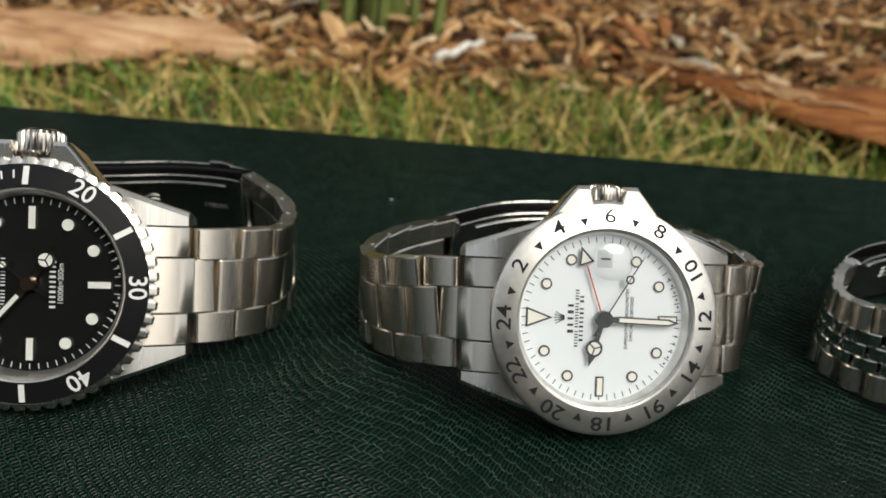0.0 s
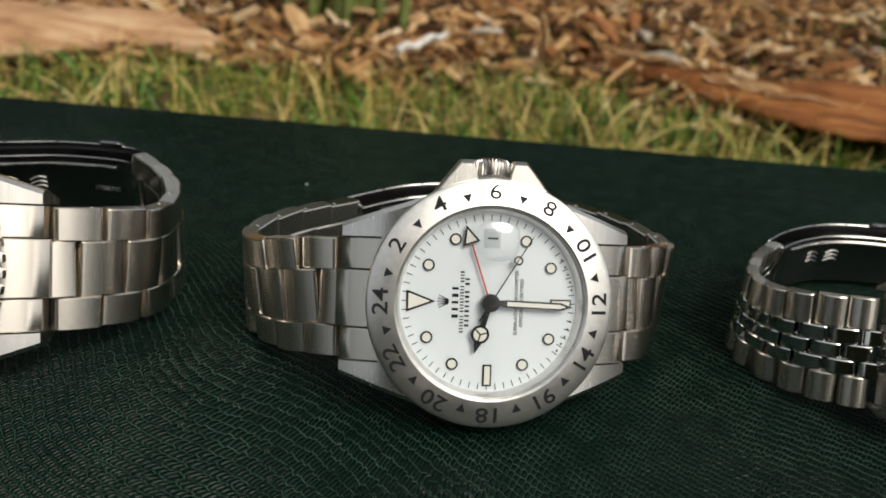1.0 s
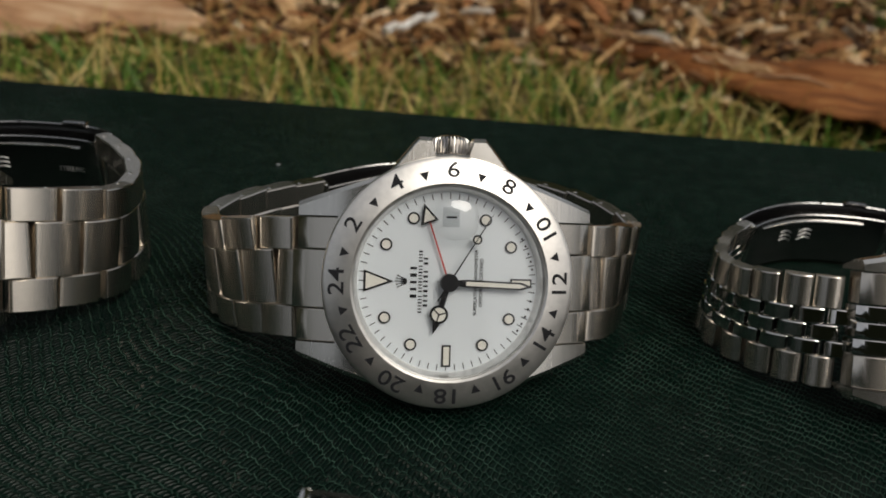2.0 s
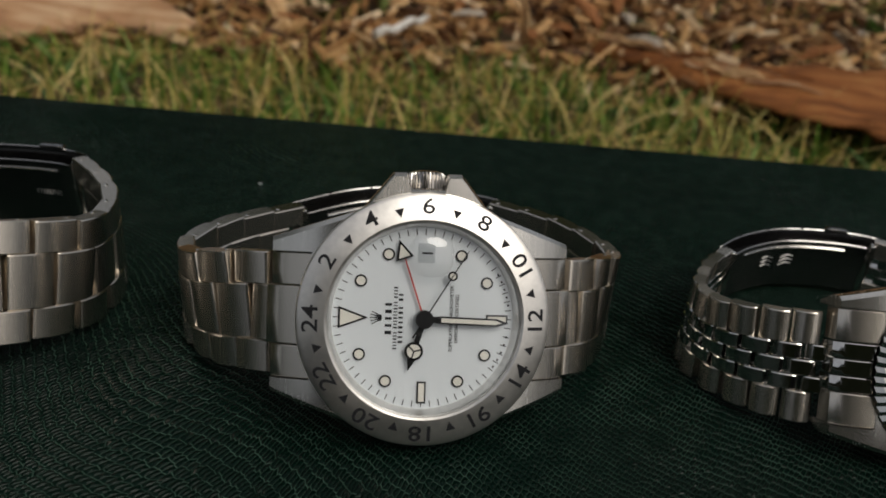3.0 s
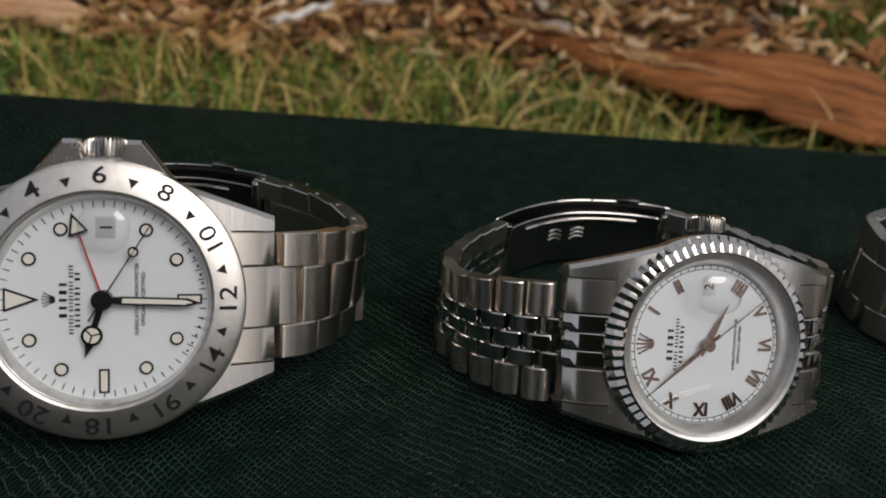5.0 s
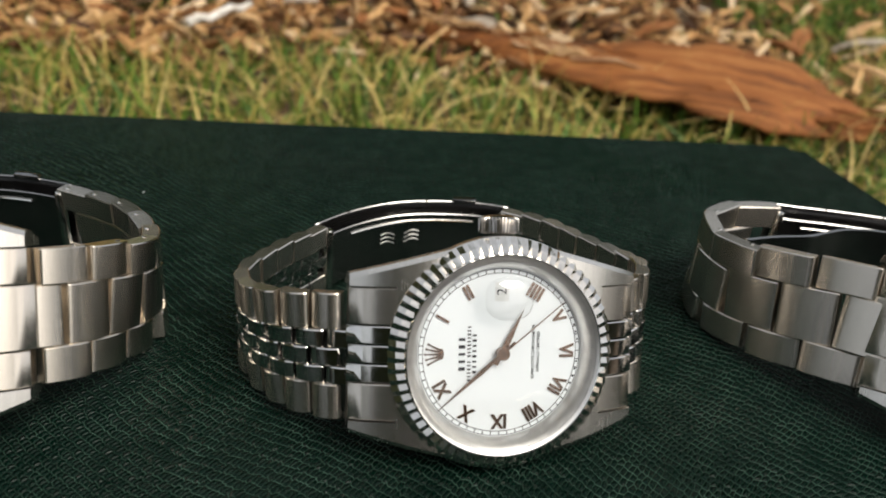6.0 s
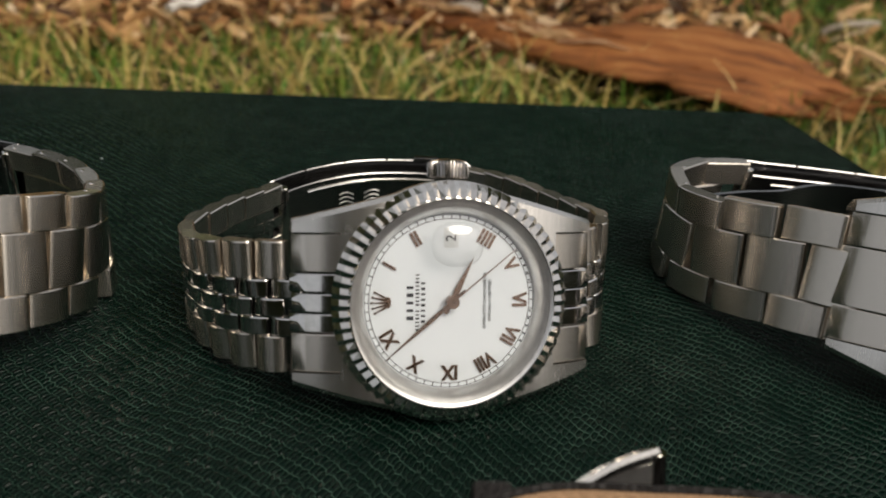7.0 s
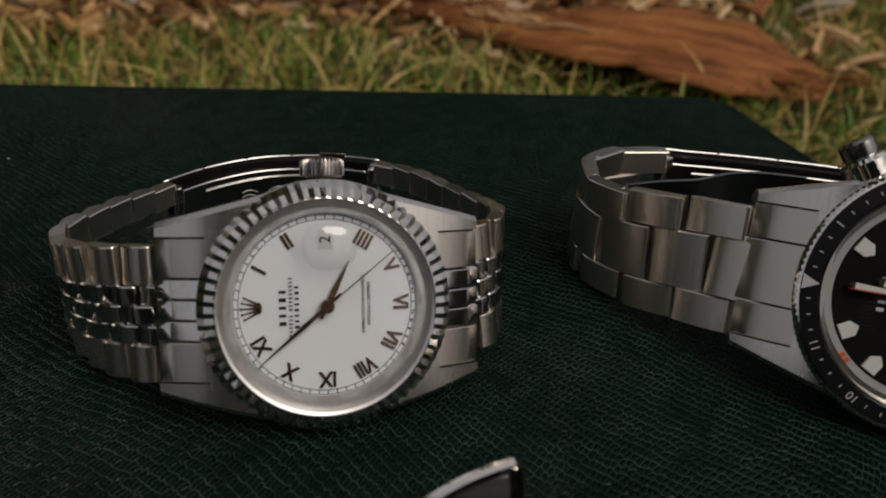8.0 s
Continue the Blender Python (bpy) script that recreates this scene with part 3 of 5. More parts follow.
def cyclops(glass, hp, x, y, z, across, along):
    """The magnifying lens over the date."""
    verts, faces = [], []
    n, rings = 40, 7
    for j in range(rings):
        t = min(1.0, j / (rings - 2))
        for k in range(n):
            a = 2 * math.pi * k / n
            c, s = math.cos(a), math.sin(a)
            q = (abs(c) ** 2.6 + abs(s) ** 2.6) ** (-1 / 2.6)
            verts.append((x + q * c * across * MM * t, y + q * s * along * MM * t, z + (0.95 * MM * (1 - 0.7 * t ** 2.4) if j < rings - 1 else 0.0)))
    for j in range(rings - 1):
        for k in range(n):
            faces.append((j * n + k, (j + 1) * n + k, (j + 1) * n + (k + 1) % n, j * n + (k + 1) % n))
    ob = part("date_lens", mesh_from("date_lens", verts, faces, True), LENS, glass, "rounded magnifying lens over the date", m=hp)
    ob.visible_shadow = False


def watch_base(label, x, y, yaw, scale):
    w = new("wristwatch")
    tagged(w, label, "wristwatch", "watches on the leather box")
    w.matrix_basis = pose(x, y, 0, 0, 0, yaw) @ Matrix.Scale(scale, 4)
    return w


# -- white dial, engraved steel 24-hour bezel --
def white_watch(x, y, h, yaw, tilt, spin, scale=1.0):
    w = watch_base("steel watch with white dial and engraved 24-hour bezel on green leather", x, y, yaw, scale)
    h /= scale
    hp = head_pose(h, tilt, spin)
    part("case", done(case_bm(19.6 * MM, 24.0 * MM, 12.3 * MM, (17.8 * MM, 10.1 * MM), True, 8.5 * MM, 1.3 * MM), "case"), BRUSHED_UP, w, "brushed steel case with crown guards", hp)
    part("case_back", done(lathe([(0, -10.5 * MM), (14 * MM, -10.5 * MM), (16.5 * MM, -9.2 * MM), (17 * MM, -8 * MM)], 64), "case_back"), POLISHED, w, m=hp)
    bez = part("bezel", done(lathe([(15.3 * MM, 2.3 * MM), (15.4 * MM, 2.8 * MM), (15.7 * MM, 3.0 * MM), (19.3 * MM, 2.45 * MM), (19.9 * MM, 2.1 * MM), (20.1 * MM, 1.5 * MM), (19.6 * MM, 1.2 * MM)], 128), "bezel"), SATIN_BEZEL, w, "brushed steel bezel with black engraved numerals", hp)
    for k in range(0, 24, 2):
        words = "24" if k == 0 else str(k)
        part("numeral", text_mesh(words, 3.5 * MM, 0.00006, 0.00003), INK, bez, m=hp @ radial(k * 2.5, 17.75 * MM, 2.72 * MM) @ pose(0, 0, 0, -8.8) @ pose(0, 0, 0, 0, 0, 180 if k in (10, 12, 14, 16) else 0) @ Matrix.Diagonal((1.25, 1, 1, 1)))
        part("arrow", done(prism([(-0.74 * MM, 0.65 * MM), (0.74 * MM, 0.65 * MM), (0, -0.72 * MM)], -0.05 * MM, 0.05 * MM), "arrow"), INK, bez, m=hp @ radial(k * 2.5 + 2.5, 17.2 * MM, 2.82 * MM) @ pose(0, 0, 0, -8.8))
    part("rehaut", done(lathe([(14.55 * MM, 0.0), (15.2 * MM, 2.2 * MM), (15.4 * MM, 2.3 * MM)], 128), "rehaut"), SATIN, w, "polished inner ring", hp)
    dial = part("dial", done(disc(14.7 * MM, -0.6 * MM, 0), "dial"), WHITE_DIAL, w, "glossy white dial with black printed markings", hp)
    part("minute_track", done(ticks_bm(13.3 * MM, 14.3 * MM, 0.14 * MM, 0.05 * MM, 60), "minute_track"), INK, dial, m=hp)
    for k in (1, 2, 4, 5, 7, 8, 10, 11):
        px, py = clock(k * 5, 11.65 * MM)
        at = hp @ Matrix.Translation((px, py, 0))
        mk = part("hour_marker", done(ring_bm(0.72 * MM, 0.98 * MM, 0, 0.3 * MM), "hour_marker"), BLACK, dial, m=at)
        part("lume", done(disc(0.74 * MM, 0, 0.22 * MM, 24), "lume"), CREAM, mk)
    for minute, kind in ((0, "tri"), (30, "bar"), (45, "bar")):
        at = hp @ radial(minute, 11.9 * MM if minute else 11.4 * MM, 0)
        if kind == "tri":
            outer, inner = [(-1.75, 2.1), (1.75, 2.1), (0, -2.6)], [(-1.3, 1.8), (1.3, 1.8), (0, -1.75)]
        else:
            outer, inner = [(-0.72, -1.75), (0.72, -1.75), (0.72, 1.75), (-0.72, 1.75)], [(-0.46, -1.48), (0.46, -1.48), (0.46, 1.48), (-0.46, 1.48)]
        mk = part("hour_marker", done(prism([(a * MM, b * MM) for a, b in outer], 0, 0.25 * MM), "hour_marker"), BLACK, dial, m=at)
        part("lume", done(prism([(a * MM, b * MM) for a, b in inner], 0.1 * MM, 0.32 * MM), "lume"), CREAM, mk)
    # emblem and print
    crown_emblem(0.62, INK, dial, hp @ reading(-7.5 * MM, 0, 0.02 * MM))
    dial_lines(dial, hp, INK, [("bars", -5.6, 1.05, (5, 5.6)), ("bars", -4.5, 0.62, (6, 9, 4, 10.2)), ("bars", -3.65, 0.72, (8, 2, 8.3)),
                               ("text", 4.5, 0.78, "SUPERLATIVE CHRONOMETER"), ("text", 5.4, 0.78, "OFFICIALLY CERTIFIED")])
    part("maker_print", done(merge([(box_bm(0.35 * MM, 0.3 * MM, 0.04 * MM), radial(24.8 + 0.9 * k, 13.9 * MM, 0.06 * MM)) for k in range(13) if k not in (5, 6, 7)]), "maker_print"), INK, dial, m=hp)
    # date
    part("date_window", done(box_bm(2.7 * MM, 3.1 * MM, 0.08 * MM, at=(0.2 * MM, 10.4 * MM, 0.05 * MM)), "date_window"), material("pale grey date disc", (0.5, 0.54, 0.57), 0.4), dial, m=hp)
    part("date_figure", done(box_bm(1.7 * MM, 0.3 * MM, 0.05 * MM, at=(0.3 * MM, 10.4 * MM, 0.13 * MM)), "date_figure"), INK, dial, m=hp)
    # hands
    hands_z = 0.7 * MM
    gm = hp @ toward(-4.2, 12.2)
    g = part("red_hand", done(hand_bm(10.3 * MM, 0.26 * MM, 0.24 * MM, 0, hands_z), "red_hand"), RED, w, "slim red 24-hour hand with a triangle", gm)
    part("arrow_frame", done(prism([(-1.45 * MM, 10.0 * MM), (1.45 * MM, 10.0 * MM), (0, 13.2 * MM)], hands_z, hands_z + 0.15 * MM), "arrow_frame"), BLACK, g)
    part("lume", done(prism([(-0.95 * MM, 10.3 * MM), (0.95 * MM, 10.3 * MM), (0, 12.4 * MM)], hands_z + 0.1 * MM, hands_z + 0.2 * MM), "lume"), CREAM, g)
    sports_hands(w, hp, hands_z + 0.3 * MM, BLACK, CREAM, (-2.4, -8.3), (13.6, -0.45), (6.9, 11.2))
    part("hand_hub", done(disc(1.45 * MM, 0.6 * MM, 2.0 * MM, 32), "hand_hub"), BLACK, w, m=hp)
    c = crystal(w, hp, 15.25 * MM, 2.75 * MM)
    cyclops(c, hp, 0.6 * MM, 10.2 * MM, 2.75 * MM, 3.5, 3.4)
    part("crown", done(crown_bm(3.1 * MM, 3.3 * MM, 30), "crown"), CROWN, w, "fluted steel crown", hp @ Matrix.Translation((0, 20.3 * MM, -2.6 * MM)) @ Matrix.Rotation(-math.pi / 2, 4, 'X'))
    end_links(w, hp, 20 * MM, 24.0 * MM, 20 * MM, THREE, 1.3 * MM)
    plan = [(20, 4), (28, 7.5), (34, 14), (37.6, 20.5), (38.2, 26.5), (34, 37), (28.3, 44), (21, 49.6), (10, 54), (0, 54.5),
            (-10, 52.5), (-21.5, 46), (-32, 38.5), (-37.6, 32), (-40.3, 26), (-39.3, 19.5), (-34.5, 13), (-28, 8.5), (-20, 4)]
    loop = Loop(plan, h, tilt, 20 * MM, 15.5 * MM)
    n = loop.line.length
    mid = n / 2
    flat_links(w, loop, 7.2 * MM, 3.1 * MM, 4.6 * MM, mid - 21 * MM, (BRUSHED, BRUSHED))
    flat_links(w, loop, 7.2 * MM, 3.1 * MM, mid + 23 * MM, n - 4.6 * MM, (BRUSHED, BRUSHED))
    clasp(w, loop, mid - 22 * MM, mid + 24 * MM)


def sports_hands(w, hp, z, frame_mat, fill, hour, minute, second):
    m = hp @ toward(*hour)
    n = math.hypot(*hour) * MM
    hh = part("hour_hand", done(merge([(hand_bm(n * 0.62, 0.9 * MM, 0.9 * MM, 0, z), Matrix.Identity(4)), (ring_bm(1.05 * MM, 1.5 * MM, z, z + 0.15 * MM, 32), Matrix.Translation((0, n * 0.62, 0))),
              (prism([(-0.75 * MM, n * 0.74), (0.75 * MM, n * 0.74), (0, n)], z, z + 0.15 * MM), Matrix.Identity(4))]), "hour_hand"), frame_mat, w, "hour hand with a round luminous head", m)
    part("lume", done(merge([(disc(1.1 * MM, z, z + 0.18 * MM, 32), Matrix.Translation((0, n * 0.62, 0)))]), "lume"), fill, hh)
    part("spokes", done(merge([(box_bm(0.22 * MM, 1.2 * MM, 0.1 * MM, at=(0, 0.6 * MM, z + 0.2 * MM)), Matrix.Translation((0, n * 0.62, 0)) @ Matrix.Rotation(k * 2 * math.pi / 3, 4, 'Z')) for k in range(3)]), "spokes"), frame_mat, hh)
    m = hp @ toward(*minute)
    n = math.hypot(*minute) * MM
    z += 0.35 * MM
    mh = part("minute_hand", done(prism([(-0.35 * MM, 0), (0.35 * MM, 0), (0.62 * MM, n * 0.2), (0.62 * MM, n * 0.86), (0, n), (-0.62 * MM, n * 0.86), (-0.62 * MM, n * 0.2)], z, z + 0.15 * MM), "minute_hand"), frame_mat, w, "slim minute hand with luminous filling", m)
    part("lume", done(prism([(-0.34 * MM, n * 0.2), (0.34 * MM, n * 0.2), (0.34 * MM, n * 0.84), (0, n * 0.92), (-0.34 * MM, n * 0.84)], z + 0.1 * MM, z + 0.2 * MM), "lume"), fill, mh)
    m = hp @ toward(*second)
    n = math.hypot(*second) * MM
    z += 0.35 * MM
    sh = part("second_hand", done(merge([(hand_bm(n, 0.24 * MM, 0.16 * MM, 3.5 * MM, z), Matrix.Identity(4)), (ring_bm(0.5 * MM, 0.78 * MM, z, z + 0.15 * MM), Matrix.Translation((0, n * 0.62, 0)))]), "second_hand"), frame_mat, w, "thin second hand", m)
    part("lume", done(disc(0.54 * MM, z, z + 0.1 * MM, 20), "lume"), fill, sh, m=m @ Matrix.Translation((0, n * 0.62, 0)))


white_watch(0.0277, 0.1198, 0.0198, 10.5, 28.0, -0.4)


# -- black dial, rotating minute bezel --
def black_watch(x, y, h, yaw, tilt, spin, scale=1.0):
    w = watch_base("steel diving watch with black dial and scalloped black bezel", x, y, yaw, scale)
    h /= scale
    hp = head_pose(h, tilt, spin)
    part("case", done(case_bm(19.6 * MM, 24.0 * MM, 12.3 * MM, (17.8 * MM, 10.1 * MM), True, 8.5 * MM, 1.3 * MM), "case"), BRUSHED_UP, w, "brushed steel case with crown guards", hp)
    part("case_back", done(lathe([(0, -11 * MM), (14 * MM, -11 * MM), (16.5 * MM, -9.4 * MM), (17 * MM, -8 * MM)], 64), "case_back"), POLISHED, w, m=hp)

    def scallop(k, i, r, z):
        return (r - {4: 0.55, 5: 0.95}.get(i, 0.0) * MM * max(0.0, math.sin(2 * math.pi * k / 8)) ** 0.7, z)
    bez = part("bezel", done(lathe([(15.3 * MM, 2.9 * MM), (15.8 * MM, 3.3 * MM), (19.0 * MM, 2.50 * MM), (19.2 * MM, 2.75 * MM), (20.3 * MM, 2.35 * MM), (20.5 * MM, 1.5 * MM), (19.4 * MM, 1.2 * MM)], 52 * 8, scallop), "bezel", 40), BRUSHED_UP, w, "scalloped steel bezel with black insert", hp)
    part("insert", done(lathe([(15.7 * MM, 3.42 * MM), (19.05 * MM, 2.70 * MM), (19.1 * MM, 2.42 * MM), (15.6 * MM, 3.1 * MM)], 128, closed=True), "insert"), INSERT, bez, "matt black minute insert", hp)
    tip = pose(0, 0, 0, -12)
    for k in range(12):
        at = hp @ radial(k * 5, 17.35 * MM, 3.10 * MM) @ tip
        if k == 0:
            part("marker", done(prism([(-1.5 * MM, 1.2 * MM), (1.5 * MM, 1.2 * MM), (0, -1.4 * MM)], -0.05 * MM, 0.05 * MM), "marker"), PRINT, bez, m=at)
        elif k % 2 == 0:
            part("numeral", text_mesh(str(k * 5), 4.0 * MM, 0.00006, 0.00003), PRINT, bez, m=at)
        else:
            part("marker", done(box_bm(0.9 * MM, 3.0 * MM, 0.1 * MM), "marker"), PRINT, bez, m=at)
    part("fine_ticks", done(merge([(box_bm(0.25 * MM, 1.3 * MM, 0.1 * MM), radial(k, 17.6 * MM, 3.03 * MM) @ tip) for k in range(1, 15) if k % 5]), "fine_ticks"), PRINT, bez, m=hp)
    part("rehaut", done(lathe([(14.3 * MM, 0.0), (14.9 * MM, 2.4 * MM), (15.4 * MM, 2.9 * MM)], 128), "rehaut"), SATIN, w, "polished inner ring", hp)
    dial = part("dial", done(disc(14.5 * MM, -0.6 * MM, 0), "dial"), BLACK_DIAL, w, "glossy black dial with white markings", hp)
    part("minute_track", done(ticks_bm(13.1 * MM, 14.0 * MM, 0.13 * MM, 0.05 * MM, 60), "minute_track"), PRINT, dial, m=hp)
    for k in (1, 2, 4, 5, 7, 8, 10, 11):
        px, py = clock(k * 5, 11.15 * MM)
        mk = part("hour_marker", done(ring_bm(0.95 * MM, 1.15 * MM, 0, 0.3 * MM), "hour_marker"), POLISHED, dial, m=hp @ Matrix.Translation((px, py, 0)))
        part("lume", done(disc(0.97 * MM, 0, 0.26 * MM, 24), "lume"), LUME, mk)
    for minute in (15, 30, 45):
        mk = part("hour_marker", done(box_bm(1.5 * MM, 4.0 * MM, 0.3 * MM), "hour_marker"), POLISHED, dial, m=hp @ radial(minute, 10.7 * MM, 0.15 * MM))
        part("lume", done(box_bm(1.05 * MM, 3.6 * MM, 0.2 * MM, at=(0, 0, 0.1 * MM)), "lume"), LUME, mk)
    dial_lines(dial, hp, PRINT, [("bars", 3.3, 0.95, (10, 8.2)), ("text", 4.6, 1.25, "1000ft=300m"), ("bars", -4.4, 0.7, (6, 9, 8.5))])
    part("maker_print", done(merge([(box_bm(0.35 * MM, 0.3 * MM, 0.04 * MM), radial(26.0 + 0.9 * k, 13.9 * MM, 0.06 * MM)) for k in range(10) if k not in (4, 5)]), "maker_print"), PRINT, dial, m=hp)
    sports_hands(w, hp, 0.8 * MM, POLISHED, LUME, (3.9, 6.3), (-8.2, -9.6), (-6.2, 4.9))
    part("hand_hub", done(disc(1.1 * MM, 0.6 * MM, 2.0 * MM, 32), "hand_hub"), ROSE, w, m=hp)
    crystal(w, hp, 15.3 * MM, 3.1 * MM)
    part("crown", done(crown_bm(3.7 * MM, 4.3 * MM, 24), "crown"), CROWN, w, "fluted steel crown", hp @ Matrix.Translation((0.4 * MM, 20.9 * MM, -2.2 * MM)) @ Matrix.Rotation(-math.pi / 2, 4, 'X'))
    end_links(w, hp, 20 * MM, 24.0 * MM, 20 * MM, THREE, 1.3 * MM)
    plan = [(20, 4), (28.5, 8), (36, 15.5), (38.3, 22.5), (38.8, 29.5), (37, 36), (34, 41.8), (30, 47.5), (25, 52.4), (12, 54.2), (0, 52.6),
            (-12, 51), (-24, 48), (-33, 42), (-38.5, 34), (-39.5, 25), (-36, 16), (-28.5, 8.5), (-20, 4)]
    loop = Loop(plan, h, tilt, 20 * MM, 17.5 * MM)
    n = loop.line.length
    mid = n / 2
    flat_links(w, loop, 8.2 * MM, 3.1 * MM, 4.6 * MM, mid - 28 * MM, (BRUSHED, BRUSHED))
    flat_links(w, loop, 8.4 * MM, 3.1 * MM, mid + 20 * MM, n - 4.6 * MM, (BRUSHED, BRUSHED))
    c = clasp(w, loop, mid - 29 * MM, mid + 21 * MM)
    m, width = loop.at(mid - 20 * MM, -1.36 * MM)
    part("lettering", text_mesh("STEELINOX", 1.3 * MM), SATIN, c, "small engraved letters", m @ Matrix.Translation((0, -0.02 * width, 0)) @ Matrix.Rotation(math.pi, 4, 'Y'))


black_watch(-0.0692, 0.1092, 0.0200, 10.3, 26.9, -0.2, 1.04)


# -- white dial, fluted bezel, roman numerals --
def roman_watch(x, y, h, yaw, tilt, spin, scale=1.0):
    w = watch_base("steel dress watch with white roman-numeral dial and fluted bezel", x, y, yaw, scale)
    h /= scale
    hp = head_pose(h, tilt, spin)
    part("case", done(case_bm(17.7 * MM, 22.8 * MM, 11.9 * MM, (16.2 * MM, 10.1 * MM), False, 6.5 * MM, 1.2 * MM), "case"), BRUSHED_UP, w, "steel case with slim lugs", hp)
    part("case_back", done(lathe([(0, -9.5 * MM), (12.5 * MM, -9.5 * MM), (15 * MM, -8.2 * MM), (15.4 * MM, -7 * MM)], 64), "case_back"), POLISHED, w, m=hp)

    def flute(k, i, r, z):
        return (r, z - (0.55 * MM if k % 2 and i in (2, 3, 4) else 0.0))
    bez = lathe([(14.9 * MM, 2.6 * MM), (15.15 * MM, 2.85 * MM), (15.4 * MM, 2.75 * MM), (16.6 * MM, 2.2 * MM), (17.6 * MM, 1.2 * MM), (17.3 * MM, 0.7 * MM)], 128, flute)
    me = bpy.data.meshes.new("bezel")
    bmesh.ops.recalc_face_normals(bez, faces=bez.faces[:])
    bez.to_mesh(me)
    bez.free()
    part("bezel", me, BEZEL, w, "polished fluted bezel", hp)
    part("rehaut", done(lathe([(12.95 * MM, 0.0), (13.25 * MM, 1.2 * MM), (14.1 * MM, 2.2 * MM), (15.05 * MM, 2.75 * MM)], 128), "rehaut"), SATIN, w, "polished inner ring", hp)
    dial = part("dial", done(disc(13.3 * MM, -0.6 * MM, 0), "dial"), WHITE_DIAL, w, "glossy white dial with applied roman numerals", hp)
    part("minute_track", done(merge([(ring_bm(12.75 * MM, 12.85 * MM, 0.01 * MM, 0.05 * MM, 96), Matrix.Identity(4)), (ring_bm(12.1 * MM, 12.2 * MM, 0.01 * MM, 0.05 * MM, 96), Matrix.Identity(4)),
         (ticks_bm(12.15 * MM, 12.8 * MM, 0.13 * MM, 0.03 * MM, 60), Matrix.Identity(4))]), "minute_track"), INK, dial, m=hp)
    for k, words in ((1, "I"), (2, "II"), (4, "IIII"), (5, "V"), (6, "VI"), (7, "VII"), (8, "VIII"), (9, "IX"), (10, "X"), (11, "XI")):
        part("numeral", text_mesh(words, 3.0 * MM, 0.0001, 0.00010), ROSE, dial, m=hp @ radial(k * 5, 10.5 * MM, 0.12 * MM) @ Matrix.Diagonal((0.85 if k != 8 else 0.75, 1, 1, 1)))
    crown_emblem(1.0, ROSE, dial, hp @ reading(-10.3 * MM, 0, 0.02 * MM), "applied rose gold emblem")
    dial_lines(dial, hp, INK, [("bars", -6.1, 1.0, (5, 5.6)), ("bars", -5.0, 0.55, (6, 9, 8.6)), ("bars", -4.15, 0.62, (8, 6.4)),
                               ("text", 5.2, 0.62, "SUPERLATIVE CHRONOMETER"), ("text", 6.0, 0.62, "OFFICIALLY CERTIFIED")])
    part("maker_print", done(merge([(box_bm(0.3 * MM, 0.28 * MM, 0.04 * MM), radial(25.0 + 0.9 * k, 12.45 * MM, 0.06 * MM)) for k in range(12) if k not in (5, 6)]), "maker_print"), INK, dial, m=hp)
    part("date_window", done(box_bm(2.2 * MM, 2.9 * MM, 0.08 * MM, at=(0, 9.3 * MM, 0.05 * MM)), "date_window"), material("pale date disc", (0.62, 0.64, 0.64), 0.4), dial, m=hp)
    part("date_figure", text_mesh("2", 2.2 * MM, 0.00003), INK, dial, m=hp @ reading(0, 9.3 * MM, 0.13 * MM))
    for name, tip, w0, tail, z in (("hour_hand", (3.4, 6.7), 0.9, 2.0, 0.6), ("minute_hand", (-10.3, -8.7), 0.68, 2.6, 0.95)):
        n = math.hypot(*tip) * MM
        me = done(prism([(-w0 * 0.3 * MM, -tail * MM), (w0 * 0.3 * MM, -tail * MM), (w0 / 2 * MM, n * 0.3), (0, n), (-w0 / 2 * MM, n * 0.3)], z * MM, (z + 0.18) * MM, 0.05 * MM), name)
        part(name, me, ROSE, w, "rose gold tapered hand", hp @ toward(*tip))
    part("second_hand", done(hand_bm(12.6 * MM, 0.22 * MM, 0.12 * MM, 4.0 * MM, 1.3 * MM), "second_hand"), ROSE, w, "thin rose gold second hand", hp @ toward(9.8, 7.9))
    part("hand_hub", done(ring_bm(0.3 * MM, 0.95 * MM, 0.5 * MM, 1.7 * MM, 32), "hand_hub"), ROSE, w, m=hp)
    c = crystal(w, hp, 14.5 * MM, 2.9 * MM)
    cyclops(c, hp, 0.2 * MM, 8.6 * MM, 2.9 * MM, 3.7, 3.2)
    part("crown", done(crown_bm(3.1 * MM, 2.9 * MM, 34), "crown"), CROWN, w, "fluted steel crown", hp @ Matrix.Translation((0, 17.9 * MM, -2.6 * MM)) @ Matrix.Rotation(-math.pi / 2, 4, 'X'))
    end_links(w, hp, 18.2 * MM, 22.8 * MM, 20 * MM, FIVE, 1.2 * MM)
    plan = [(18.5, 4), (24.5, 6.2), (28.8, 11), (30.7, 18), (29.6, 25), (26.4, 33), (23.2, 41), (18, 47.8), (9, 51.8), (-4, 53),
            (-14, 50.2), (-22, 45.2), (-29.5, 38), (-34, 32), (-37.4, 26), (-37.3, 20), (-34, 13.5), (-28, 8.4), (-18.5, 4)]
    loop = Loop(plan, h, tilt, 20 * MM, 14.5 * MM)
    n = loop.line.length
    mid = n / 2
    beaded_links(w, loop, 5.3 * MM, 2.6 * MM, 5.0 * MM, mid - 20 * MM)
    beaded_links(w, loop, 5.3 * MM, 2.6 * MM, mid + 20 * MM, n - 5.0 * MM)
